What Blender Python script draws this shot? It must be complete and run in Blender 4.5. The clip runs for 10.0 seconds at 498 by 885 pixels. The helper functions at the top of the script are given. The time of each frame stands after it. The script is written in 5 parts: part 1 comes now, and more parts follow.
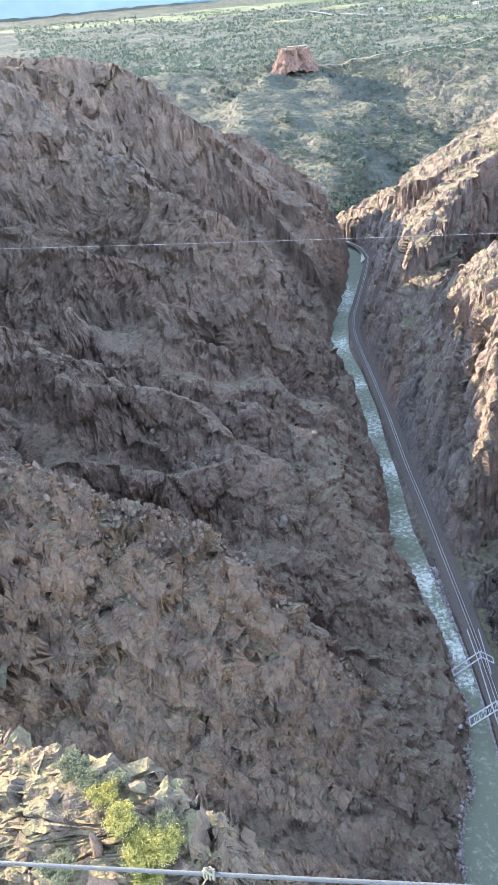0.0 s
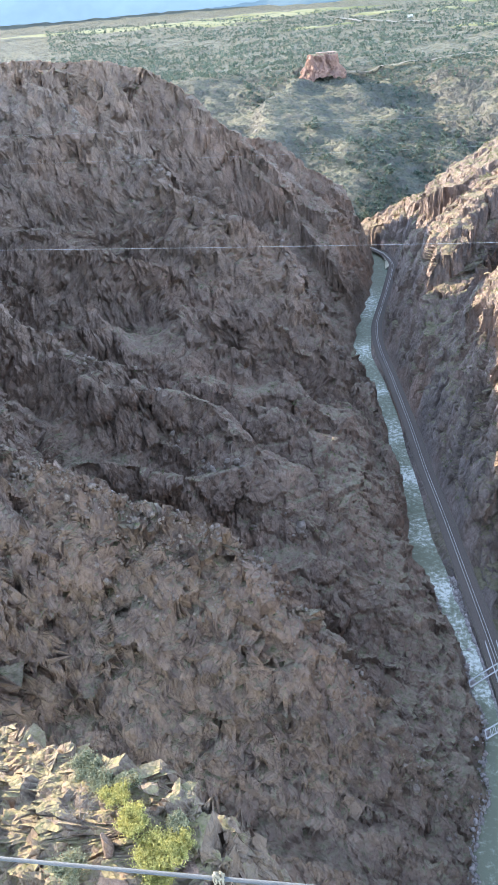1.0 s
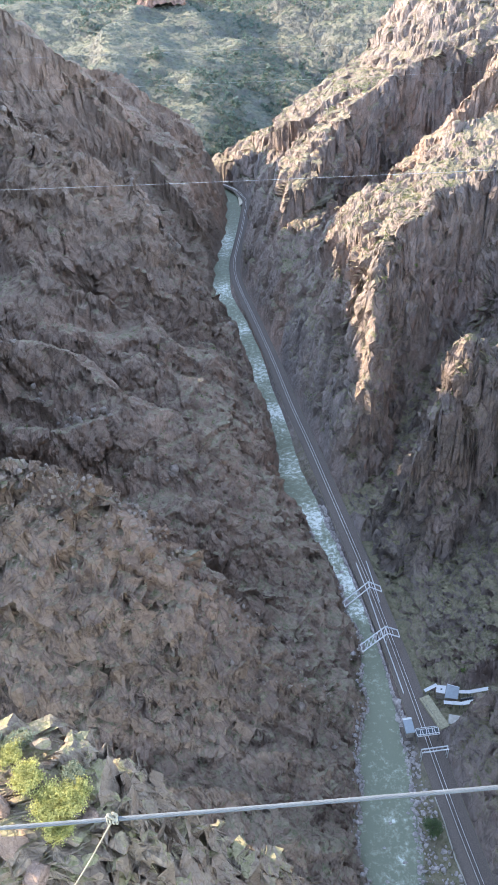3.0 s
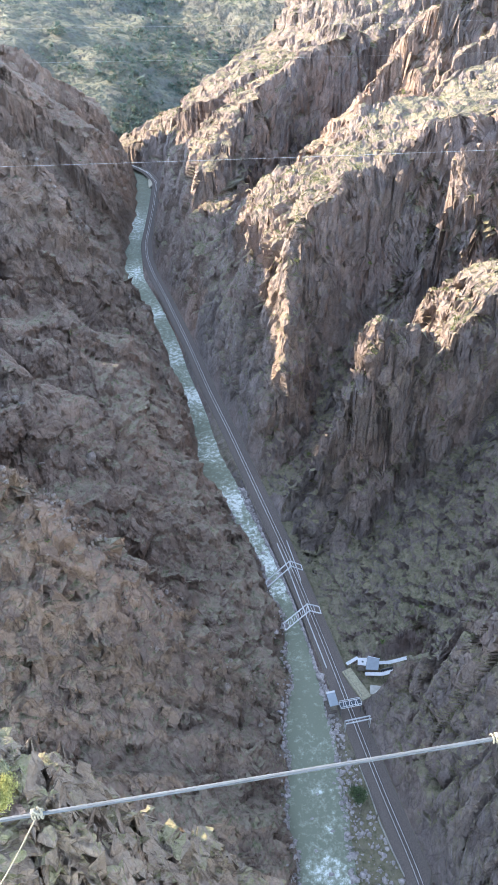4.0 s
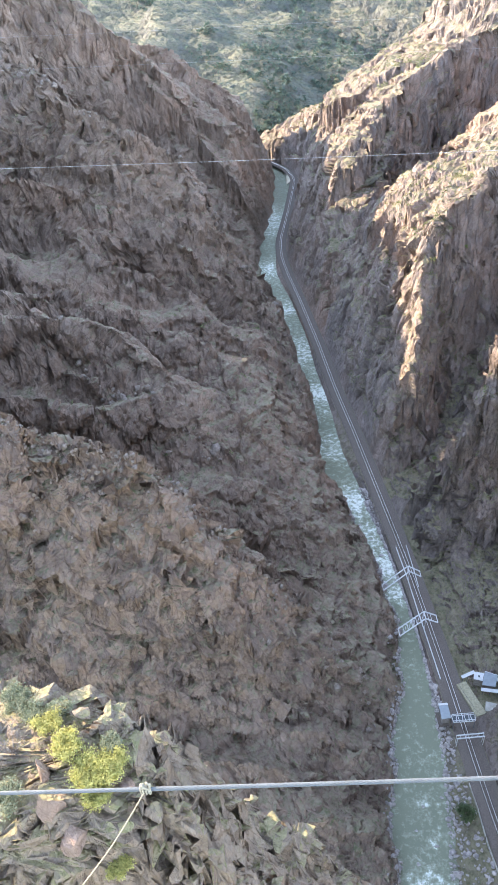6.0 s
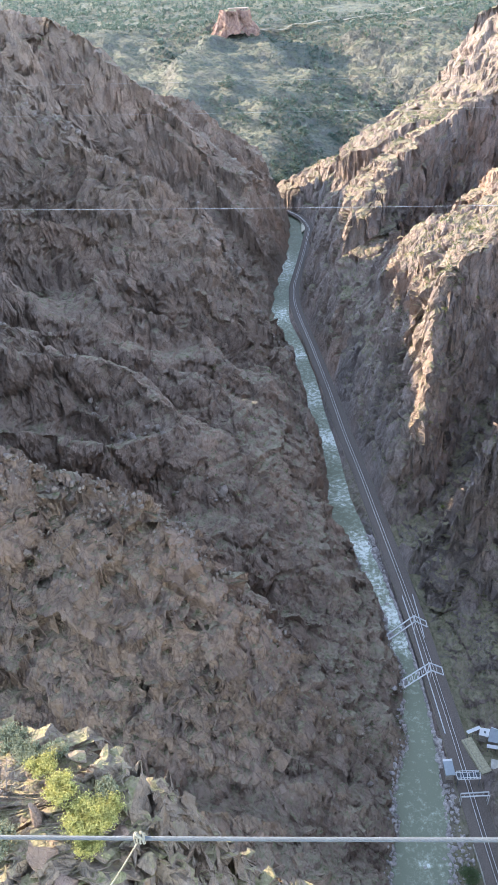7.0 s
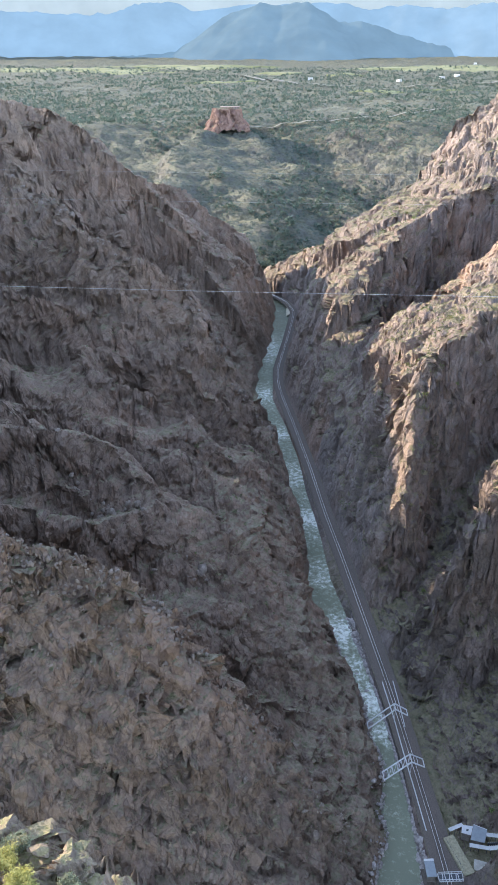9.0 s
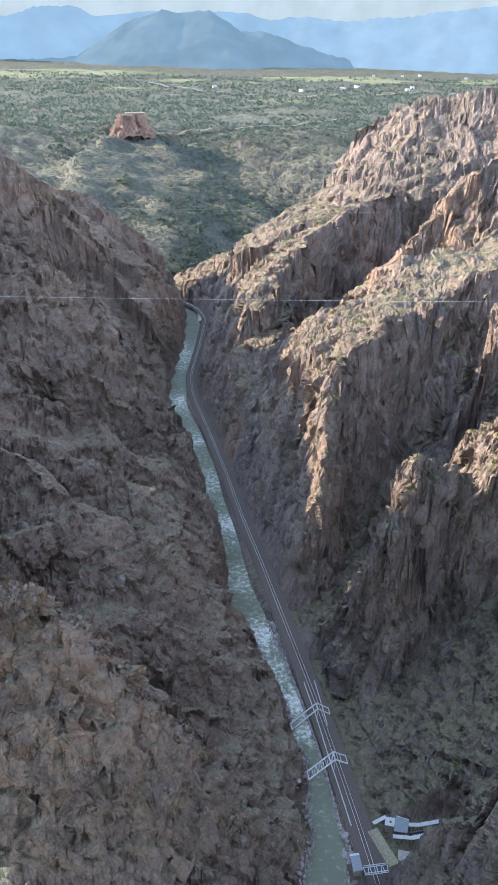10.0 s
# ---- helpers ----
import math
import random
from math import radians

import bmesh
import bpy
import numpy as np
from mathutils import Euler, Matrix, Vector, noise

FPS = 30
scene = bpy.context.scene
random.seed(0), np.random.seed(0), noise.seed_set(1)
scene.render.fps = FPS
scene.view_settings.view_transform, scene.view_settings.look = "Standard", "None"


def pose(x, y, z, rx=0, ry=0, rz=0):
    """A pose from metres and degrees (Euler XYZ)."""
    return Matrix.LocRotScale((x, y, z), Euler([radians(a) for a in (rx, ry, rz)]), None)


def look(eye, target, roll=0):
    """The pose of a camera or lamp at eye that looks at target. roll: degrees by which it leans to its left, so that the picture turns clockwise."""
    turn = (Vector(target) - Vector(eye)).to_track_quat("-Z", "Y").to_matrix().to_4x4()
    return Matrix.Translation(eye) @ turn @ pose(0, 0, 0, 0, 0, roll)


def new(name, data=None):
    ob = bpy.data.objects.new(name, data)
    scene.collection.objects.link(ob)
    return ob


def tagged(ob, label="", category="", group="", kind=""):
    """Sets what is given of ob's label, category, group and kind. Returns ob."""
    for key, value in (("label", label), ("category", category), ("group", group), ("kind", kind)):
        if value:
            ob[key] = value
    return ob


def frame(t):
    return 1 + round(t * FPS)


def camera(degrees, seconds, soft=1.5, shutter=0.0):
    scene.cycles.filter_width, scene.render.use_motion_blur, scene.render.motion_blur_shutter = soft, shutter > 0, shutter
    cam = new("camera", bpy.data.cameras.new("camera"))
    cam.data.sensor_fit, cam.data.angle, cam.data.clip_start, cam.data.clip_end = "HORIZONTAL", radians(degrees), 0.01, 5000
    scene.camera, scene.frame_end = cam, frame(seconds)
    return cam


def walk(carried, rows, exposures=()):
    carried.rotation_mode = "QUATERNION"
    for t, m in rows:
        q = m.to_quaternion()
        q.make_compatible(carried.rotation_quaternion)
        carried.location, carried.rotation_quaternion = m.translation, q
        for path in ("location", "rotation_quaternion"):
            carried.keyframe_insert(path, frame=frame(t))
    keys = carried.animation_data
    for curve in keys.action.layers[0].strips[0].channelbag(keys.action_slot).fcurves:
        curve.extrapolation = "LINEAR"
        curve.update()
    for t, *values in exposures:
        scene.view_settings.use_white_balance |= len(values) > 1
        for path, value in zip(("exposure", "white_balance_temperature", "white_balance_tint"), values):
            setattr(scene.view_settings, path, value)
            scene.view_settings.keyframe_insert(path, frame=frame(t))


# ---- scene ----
cam = camera(36.887, 10.0, soft=0.75)
EYE_Z = 290.0
ROWS = [
    (0.0, -0.022, 58.487, 4.438, 4.297),
    (0.5, -0.027, 59.009, 5.672, 8.312),
    (1.0, -0.020, 58.972, 4.143, 6.272),
    (1.5, -0.009, 58.703, 3.088, 2.772),
    (2.0, -0.004, 57.863, 3.611, 1.516),
    (2.5, 0.002, 55.735, 2.564, -1.687),
    (3.0, 0.012, 54.012, 2.164, -4.469),
    (4.5, 0.024, 52.535, -0.843, -11.814),
    (5.0, 0.020, 52.393, 2.180, -7.303),
    (5.5, 0.019, 52.502, 2.501, -4.665),
    (6.0, 0.024, 52.659, 3.001, -1.094),
    (7.5, 0.024, 58.152, 1.459, 0.381),
    (8.0, 0.024, 59.689, 0.778, 0.231),
    (8.5, 0.024, 61.118, 0.278, 0.150),
    (9.0, 0.024, 62.000, 0.000, 0.000),
    (9.5, 0.024, 62.436, -0.135, -0.264),
    (10.0, 0.026, 62.555, -1.448, -6.566),
]
EXPOSURES = [(0.0, 3.4, 6300, 10), (0.7, 3.25, 6300, 10), (1.5, 3.3, 6300, 10), (3.0, 3.4, 6300, 10), (6.0, 3.6, 6600, 10), (7.5, 3.1, 6350, 10), (10.0, 2.85, 6300, 10)]
walk(cam, [(t, pose(x, 0, EYE_Z, rx, ry, rz)) for t, x, rx, ry, rz in ROWS], EXPOSURES)

# ---- light: late sun over the shaded rim, clear sky ----
SUN_AZ, SUN_EL = -66.0, 22.0
world = bpy.data.worlds.new("sky")
scene.world = world
world.use_nodes = True
wn, wl = world.node_tree.nodes, world.node_tree.links
sky = wn.new("ShaderNodeTexSky")
sky.sky_type, sky.sun_disc = "NISHITA", False
sky.sun_elevation, sky.sun_rotation = radians(SUN_EL), radians(SUN_AZ)
sky.altitude, sky.dust_density = 1900, 0.4
pale = wn.new("ShaderNodeHueSaturation")
pale.inputs["Saturation"].default_value = 0.8
wl.new(sky.outputs["Color"], pale.inputs["Color"])
wl.new(pale.outputs["Color"], wn["Background"].inputs["Color"])
wn["Background"].inputs["Strength"].default_value = 0.15
lamp = bpy.data.lights.new("sun", "SUN")
lamp.energy, lamp.angle, lamp.color = 2.05, radians(0.6), (1.0, 0.82, 0.60)
sun = new("sun", lamp)
sa, se = radians(SUN_AZ), radians(SUN_EL)
SUN_DIR = Vector((math.sin(sa) * math.cos(se), math.cos(sa) * math.cos(se), math.sin(se)))
sun.matrix_world = look(tuple(SUN_DIR * 900), (0, 0, 0))


# ---- vector noise ----
def hashed(ix, iy, iz, seed=0):
    n = ix.astype(np.uint32) * np.uint32(374761393) + iy.astype(np.uint32) * np.uint32(668265263)
    n += iz.astype(np.uint32) * np.uint32(1274126177) + np.uint32((seed * 974711) & 0xFFFFFFFF)
    n = (n ^ (n >> np.uint32(13))) * np.uint32(1274126177)
    n = (n ^ (n >> np.uint32(16))) * np.uint32(668265263)
    return ((n ^ (n >> np.uint32(15))) & np.uint32(0xFFFFFF)) / float(0x1000000)


def ease(s):
    return s * s * s * (s * (s * 6 - 15) + 10)


def vnoise(x, y, z, seed=0):
    """Smooth noise from -1 to 1."""
    fx, fy, fz = np.floor(x), np.floor(y), np.floor(z)
    u, v, w = ease(x - fx), ease(y - fy), ease(z - fz)
    ix, iy, iz = fx.astype(np.int32), fy.astype(np.int32), fz.astype(np.int32)
    out = 0
    for a in (0, 1):
        for b in (0, 1):
            for c in (0, 1):
                wt = (u if a else 1 - u) * (v if b else 1 - v) * (w if c else 1 - w)
                out = out + wt * hashed(ix + a, iy + b, iz + c, seed)
    return out * 2 - 1


def plane_noise(x, y, seed=0):
    fx, fy = np.floor(x), np.floor(y)
    u, v = ease(x - fx), ease(y - fy)
    ix, iy = fx.astype(np.int32), fy.astype(np.int32)
    zero = np.zeros_like(ix)
    low = hashed(ix, iy, zero, seed) * (1 - u) + hashed(ix + 1, iy, zero, seed) * u
    top = hashed(ix, iy + 1, zero, seed) * (1 - u) + hashed(ix + 1, iy + 1, zero, seed) * u
    return (low * (1 - v) + top * v) * 2 - 1


def noise2(x, y, size, seed=0, octaves=1):
    out, amp, s = 0, 1.0, size
    for k in range(octaves):
        a = 0.6 + k
        out = out + amp * plane_noise((x * math.cos(a) + y * math.sin(a)) / s, (y * math.cos(a) - x * math.sin(a)) / s, seed + k)
        amp, s = amp * 0.5, s * 0.47
    return out


def facets(x, y, z, seed=0, joint=0.0):
    """Random offset and tilt of the nearest cell, as rock breaks along joints, with a groove along each joint."""
    fx, fy, fz = np.floor(x - 0.5).astype(np.int32), np.floor(y - 0.5).astype(np.int32), np.floor(z - 0.5).astype(np.int32)
    best = np.full(x.shape, 9.0)
    second = np.full(x.shape, 9.0)
    val = np.zeros(x.shape)
    for a in (0, 1):
        for b in (0, 1):
            for c in (0, 1):
                cx, cy, cz = fx + a, fy + b, fz + c
                h1 = hashed(cx, cy, cz, seed)
                h2 = (h1 * 977.13) % 1.0
                h3 = (h1 * 5231.7) % 1.0
                dx, dy, dz = x - cx - 0.2 - 0.6 * h1, y - cy - 0.2 - 0.6 * h2, z - cz - 0.2 - 0.6 * h3
                d = dx * dx + dy * dy + dz * dz
                near = d < best
                tilt = (h2 - 0.5) * dx + (h3 - 0.5) * dy + ((h1 * 313.7) % 1.0 - 0.5) * dz
                val = np.where(near, (h1 * 91.7) % 1.0 - 0.5 + 0.9 * tilt, val)
                second = np.where(near, best, np.minimum(second, d))
                best = np.where(near, d, best)
    gap = np.sqrt(second) - np.sqrt(best)
    return val - joint * np.clip(1 - gap / 0.16, 0, 1)


def pillars(x, y, size, seed):
    """Middle of the upright block that a place in the plan belongs to."""
    u, v = x / size, y / size
    fx, fy = np.floor(u).astype(np.int32), np.floor(v).astype(np.int32)
    zero = np.zeros_like(fx)
    best = np.full(u.shape, 99.0)
    mx, my = u * 0, v * 0
    for a in (-1, 0, 1):
        for b in (-1, 0, 1):
            h1 = hashed(fx + a, fy + b, zero, seed)
            h2 = (h1 * 977.13) % 1.0
            px, py = fx + a + h1, fy + b + h2
            d = np.abs(u - px) + np.abs(v - py) + 0.25 * np.abs(u - px + v - py)
            near = d < best
            best = np.where(near, d, best)
            mx, my = np.where(near, px, mx), np.where(near, py, my)
    return mx * size, my * size


def smooth(a, b, v):
    s = np.clip((v - a) / (b - a), 0, 1)
    return s * s * (3 - 2 * s)


# ---- plan of the gorge ----
# river banks and railway centre line, as x over y
RIVER_Y = (-250, 0, 60, 110, 145, 170, 196, 217, 250, 277, 305, 341, 368, 419, 463, 523, 569, 631, 681, 799, 907, 950, 1010)
BANK_L = (10, 26, 33, 39, 43, 48, 56, 60, 59, 54, 48, 35, 37, 36, 31, 27, 16, 7, 8, 26, 33, 15, -60)
BANK_R = (30, 45, 52, 59, 65, 68, 69.5, 70, 67.5, 65, 60, 54, 49, 47, 42, 39, 33, 21, 24, 44, 50, 40, -30)
TRACK_Y = (-250, 0, 60, 100, 114, 136, 163, 195, 225, 260, 290, 336, 383, 431, 495, 573, 625, 660, 696, 785, 874, 917, 949, 1010)
TRACK_X = (55, 72, 79, 81.5, 80.5, 78.5, 77, 75.5, 73.5, 71, 68, 63, 58, 52, 46, 37, 30, 27, 28, 42, 54, 46, 27, -20)


def along(y, ys, xs):
    """Rounded interpolation of a line in the plan."""
    y = np.asarray(y, float)
    out = 0
    for d, w in ((-14, 1), (-7, 2), (0, 3), (7, 2), (14, 1)):
        out = out + w * np.interp(y + d, ys, xs)
    return out / 9


def bank_left(y):
    return along(y, RIVER_Y, BANK_L) + 1.6 * np.interp(np.asarray(y) % 37, (0, 11, 23, 37), (0, 1, -1, 0))


def bank_right(y):
    return along(y, RIVER_Y, BANK_R)


def track_x(y):
    return along(y, TRACK_Y, TRACK_X)


TRACK_Z = 4.2

# crest lines (x, y, z, width of the ledge below) and the steepness on either side, far side first, then of the ledge
CRESTS = {
    "dome": ([(-520, 700, 262), (-296, 765, 249), (-248, 771, 247), (-190, 767, 236), (-158, 759, 221), (-124, 745, 176), (-94, 734, 126), (-77, 716, 103)], 0.9, 2.4),
    "far_left": ([(-300, 900, 175), (-153, 917, 150), (-108, 924, 143), (-75, 917, 136), (-30, 914, 108), (14, 905, 56), (25, 900, 20)], 0.9, 1.5),
    "great_wall": ([(-400, 560, 262), (-227, 577, 243), (-189, 570, 217), (-146, 551, 198), (-117, 532, 173), (-89, 523, 164), (-66, 521, 154), (-39, 519, 135), (-6, 510, 82), (10, 500, 50), (21, 465, 41), (28, 394, 39), (33, 343, 33), (31, 308, 22), (46, 294, 11)], 2.2, 1.7),
    # ridge added before the dome to shade the slopes across the river
    "dome_shoulder": ([(-330, 630, 256), (-296, 640, 250), (-230, 655, 247), (-200, 666, 237), (-180, 674, 220)], 2.2, 2.8),
    "shoulder": ([(-200, 345, 190), (-141, 334, 143), (-125, 330, 134), (-110, 326, 122), (-91, 322, 110), (-86, 314, 102), (-70, 306, 91), (-54, 302, 89), (-42, 290, 75), (-20, 284, 45)], 1.8, 2.6),
    "middle_spur": ([(-280, 185, 262), (-170, 195, 205), (-109, 202, 160), (-91, 202, 154), (-72, 199, 146), (-54, 198, 139), (-39, 198, 131), (-31, 200, 114), (-24, 201, 94), (-6, 200, 70), (2, 200, 62), (11, 200, 50), (16, 195, 32), (22, 193, 25), (44, 188, 3)], 2.4, 1.5),
    "tooth": ([(88, 272, 10), (85, 277, 38), (95, 279, 74), (102, 282, 110), (107, 280, 132), (130, 282, 126), (144, 286, 113), (159, 289, 131), (184, 297, 142), (240, 310, 190), (320, 320, 250)], 4.0, 6.0),
    "near_right": ([(87, 170, 5), (90, 157, 32), (96, 151, 58), (107, 141, 84), (111, 138, 96), (115, 135, 110), (150, 120, 160), (240, 100, 240)], 1.9, 1.5),
    "sunny_buttress": ([(84, 352, 58), (88, 362, 88), (96, 392, 118), (104, 404, 132)], 2.8, 3.4),
    "arete": ([(190, 379, 173), (202, 377, 178), (214, 373, 179), (320, 360, 215)], 4.0, 9.0),
    "toe_slab": ([(70, 296, 15), (79, 298, 21.5), (92, 302, 28), (103, 302, 45)], 1.2, 5.0),
    "flake": ([(79, 570, 73), (93, 580, 86), (101, 590, 104), (112, 610, 121), (130, 627, 160), (154, 642, 171), (210, 650, 190)], 0.8, 4.0),
    "pink_cliff": ([(198, 524, 169), (206, 526, 204), (223, 524, 224), (235, 525, 229), (330, 520, 250)], 1.2, 3.4),
    "pink_cliff_right": ([(219, 500, 173), (235, 495, 197), (251, 490, 220), (262, 490, 227), (340, 480, 250)], 1.2, 3.2),
}
# slopes that end at the top of a cliff: the ridge behind, the cliff's edge in front, steepness behind, in front and at the end
TERRACES = {
    "right_rim": ([(22, 1000, 22), (94, 895, 84), (124, 871, 116), (173, 832, 154), (207, 773, 228), (225, 747, 250), (251, 728, 259), (275, 698, 267), (294, 679, 271), (420, 640, 276)],
                  [(40, 760, 4), (62, 748, 15), (80, 735, 30), (89, 729, 66), (96, 724, 121), (114, 711, 139), (144, 695, 152), (171, 679, 160), (260, 650, 190), (420, 600, 230)], 1.0, 4.0, 0.8),
    "sunny_rib": ([(78.2, 565, 74.7), (89.5, 525, 105.4), (100.7, 490, 125.4), (111.2, 470, 139.9), (128.6, 455, 155.9), (137.9, 450, 165.4), (148.3, 455, 177.8), (167, 460, 183.8), (193.1, 470, 178.4), (320, 470, 235)],
                  [(78, 372, 52), (84, 380, 80), (96, 392, 116), (104, 398, 131), (109, 400, 142), (124, 402, 144.6), (130, 408, 152.7), (147, 412, 155.4), (172, 412, 169.8), (187, 405, 184.5), (226, 400, 186), (320, 390, 230)], 0.9, 5.0, 1.5),
    "high_ledge": ([(147, 293, 110), (160, 300, 128), (166, 308, 140), (191, 314, 146), (300, 330, 175)],
                   [(144, 285, 110), (159, 288, 129), (184, 296, 141), (240, 308, 180)], 1.0, 5.0, 3.0),
}
LEFT_CRESTS = ("dome", "dome_shoulder", "far_left", "great_wall", "shoulder", "middle_spur")
FAR_CRESTS = {
    "butte_block": ([(-74, 1502, 180), (-20, 1512, 180), (-5, 1520, 178)], 3.0, 2.4),
    "butte_ridge": ([(60, 1060, 28), (33, 1150, 50), (28, 1230, 81), (57, 1285, 95), (50, 1400, 135), (-9, 1480, 168)], 0.34, 0.85),
    "left_ridge": ([(-161, 1240, 93), (-138, 1320, 123), (-102, 1420, 148), (-74, 1490, 168)], 0.8, 0.30),
    "right_ridge": ([(325, 1180, 70), (326, 1350, 140), (250, 1450, 165), (194, 1480, 166)], 0.6, 0.75),
}


def crest_height(X, Y, pts, far, near, ledge=0.0, width=0.0):
    """A ridge along a line: it falls off on either side, on the near side first by a gentle ledge where there is one."""
    h = np.full(X.shape, -1e3)
    for p, q in zip(pts, pts[1:]):
        (ax, ay, az), (bx, by, bz) = p[:3], q[:3]
        ux, uy = bx - ax, by - ay
        s = np.clip(((X - ax) * ux + (Y - ay) * uy) / (ux * ux + uy * uy), 0, 1)
        dx, dy = X - ax - s * ux, Y - ay - s * uy
        d = np.hypot(dx, dy)
        back = dy > 0 if ledge else ux * dy - uy * dx > 0
        w = p[3] + s * (q[3] - p[3]) if len(p) > 3 else width
        if ledge:
            run = math.hypot(ux, uy)
            u = ((X - ax) * ux + (Y - ay) * uy) / run
            over = np.maximum(np.maximum(-u, u - run), 0)
            w = np.maximum(w - 1.2 * over, 0)
        shelf = np.minimum(d, w)
        h = np.maximum(h, az + s * (bz - az) - np.where(back, far * d, ledge * shelf + near * (d - shelf)))
    return h


def terrace_height(X, Y, ridge, edge, far, near, end):
    rx, ry, rz = zip(*ridge)
    ex, ey, ez = zip(*edge)
    yr, zr, ye, ze = np.interp(X, rx, ry), np.interp(X, rx, rz), np.interp(X, ex, ey), np.interp(X, ex, ez)
    f = np.clip((yr - Y) / np.maximum(yr - ye, 4), 0, 1)
    h = zr + (ze - zr) * f - far * np.maximum(Y - yr, 0) - near * np.maximum(ye - Y, 0)
    return h - end * np.maximum(min(rx[0], ex[0]) - X, 0)


def plain_height(X, Y):
    return 160 + 0.025 * (np.hypot(X, Y) - 1500) + 3 * noise2(X, Y, 420, 70)


def far_height(X, Y):
    wx, wy = X + 22 * noise2(X, Y, 140, 61, 3), Y + 22 * noise2(X, Y, 140, 67, 3)
    r = np.hypot(wx, wy)
    side = np.minimum(plain_height(X, Y), 12 + 0.36 * np.maximum(r - 1110 + 60 * noise2(X, Y, 260, 73), 0))
    for pts, f, n in FAR_CRESTS.values():
        side = np.maximum(side, np.minimum(crest_height(wx, wy, pts, f, n), plain_height(X, Y) + (24 if f > 1 else 0)))
    return side + smooth(1020, 1150, r) * 4 * noise2(X, Y, 60, 79, 3)


def gorge_height(X, Y, left_side=None):
    k = np.clip(Y / 430, 0.3, 1.15)
    wx = X + k * (6 * noise2(X, Y, 70, 11) + 4.5 * noise2(X, Y, 27, 12) + 2.2 * noise2(X, Y, 11, 13))
    wy = Y + k * (6 * noise2(X, Y, 70, 21) + 4.5 * noise2(X, Y, 27, 22) + 2.2 * noise2(X, Y, 11, 23))
    for size, snap, seed in ((13.0, 0.32, 81), (5.2, 0.12 + 0.26 * smooth(420, 250, Y), 83)):
        snap = snap * np.where(X < 40, 0.75, 1.0)
        cx, cy = pillars(wx, wy, size, seed)
        wx, wy = wx + snap * (cx - wx), wy + snap * (cy - wy)
    L, T = bank_left(Y), track_x(Y)
    rib = 1 - 0.38 * np.abs(noise2(X * 0.35, Y, 34, 35, 2))
    lift = np.interp(Y, (0, 150, 200, 235, 275, 300, 330, 370, 430, 480, 520, 600, 900), (0.45, 0.5, 0.52, 0.46, 0.6, 0.8, 0.9, 0.75, 0.8, 0.9, 0.9, 0.55, 0.5))
    left = np.interp(L - wx, (-5, 0, 10, 33, 66, 144, 220, 400, 500), (0, 0, 30, 74, 112, 148, 170, 235, 250)) * lift * rib
    talus = np.interp(wx - T - 8, (0, 12, 60, 120, 330), (0, 7, 44, 100, 255))
    right = talus * (1 - 0.15 * np.abs(noise2(X, Y, 30, 36, 2)))
    base = np.where(X < (L + T) / 2, left, right)
    far = smooth(880, 985, Y)
    base = base * (1 - far) + np.minimum(far_height(X, Y), 40) * far
    h = base
    left_side = X.mean() < ((L + T) / 2).mean() if left_side is None else left_side
    for name, shape in CRESTS.items():
        if (name in LEFT_CRESTS) == left_side:
            h = np.maximum(h, crest_height(wx, wy, *shape))
    if not left_side:
        for shape in TERRACES.values():
            h = np.maximum(h, terrace_height(wx, wy, *shape))
    h = h + 1.8 + 1.2 * noise2(X, Y, 16, 41, 3)
    # rims added outside the view; the left, above bridge height, blocks the low sun
    rim = np.where(X < 0, 306, 290) + 5 * noise2(X, Y, 50, 43)
    # gap in the added rim that lets sun reach the near spur
    setback = 150 * smooth(190, 70, Y)
    h = np.maximum(h, np.minimum(rim, rim - 2.4 * (wx + 62 + setback + 0.585 * np.maximum(Y, 0)) - 4 * np.maximum(Y - 490, 0)))
    h = np.maximum(h, np.minimum(rim, rim - 2.4 * (150 + 1.0 * np.maximum(Y, 0) - wx) - 4 * np.maximum(Y - 430, 0)))
    # terrace of the foot station
    near_hut = smooth(16, 8, np.abs(Y - 186)) * smooth(122, 112, X)
    h = np.where(X > T, h * (1 - near_hut) + np.minimum(h, 4.6 + 0.16 * np.maximum(X - 97, 0)) * near_hut, h)
    # the river bed and the railway bench are cut into it
    h = np.where(X < L, np.minimum(h, 0.4 + 3.2 * (L - X)), h)
    bench = T + 6.5
    h = np.where(X > bench, np.minimum(h, TRACK_Z + 3.5 * (X - bench)), h)
    R = bank_right(Y)
    bank = TRACK_Z - 0.3 - np.clip((T - 4.2 - X) / np.maximum(T - 4.2 - R, 0.5), 0, 1) * 4.6
    h = np.where((X >= R) & (X <= bench), bank, h)
    h = np.where((X > L) & (X < R), -1.6, h)
    return h


# ---- materials ----
def mat(name):
    m = bpy.data.materials.new(name)
    m.use_nodes = True
    n, l = m.node_tree.nodes, m.node_tree.links
    return m, n, l, n["Principled BSDF"]


def tex(n, l, kind, scale, coord=None, **kw):
    t = n.new(kind)
    t.inputs["Scale"].default_value = scale
    for k, v in kw.items():
        t.inputs[k].default_value = v
    if coord is not None:
        l.new(coord, t.inputs["Vector"])
    return t


def ramp(n, l, fac, stops):
    r = n.new("ShaderNodeValToRGB")
    e = r.color_ramp.elements
    while len(e) < len(stops):
        e.new(0.5)
    for k, (p, c) in enumerate(stops):
        e[k].position, e[k].color = p, (*c, 1)
    l.new(fac, r.inputs["Fac"])
    return r.outputs["Color"]


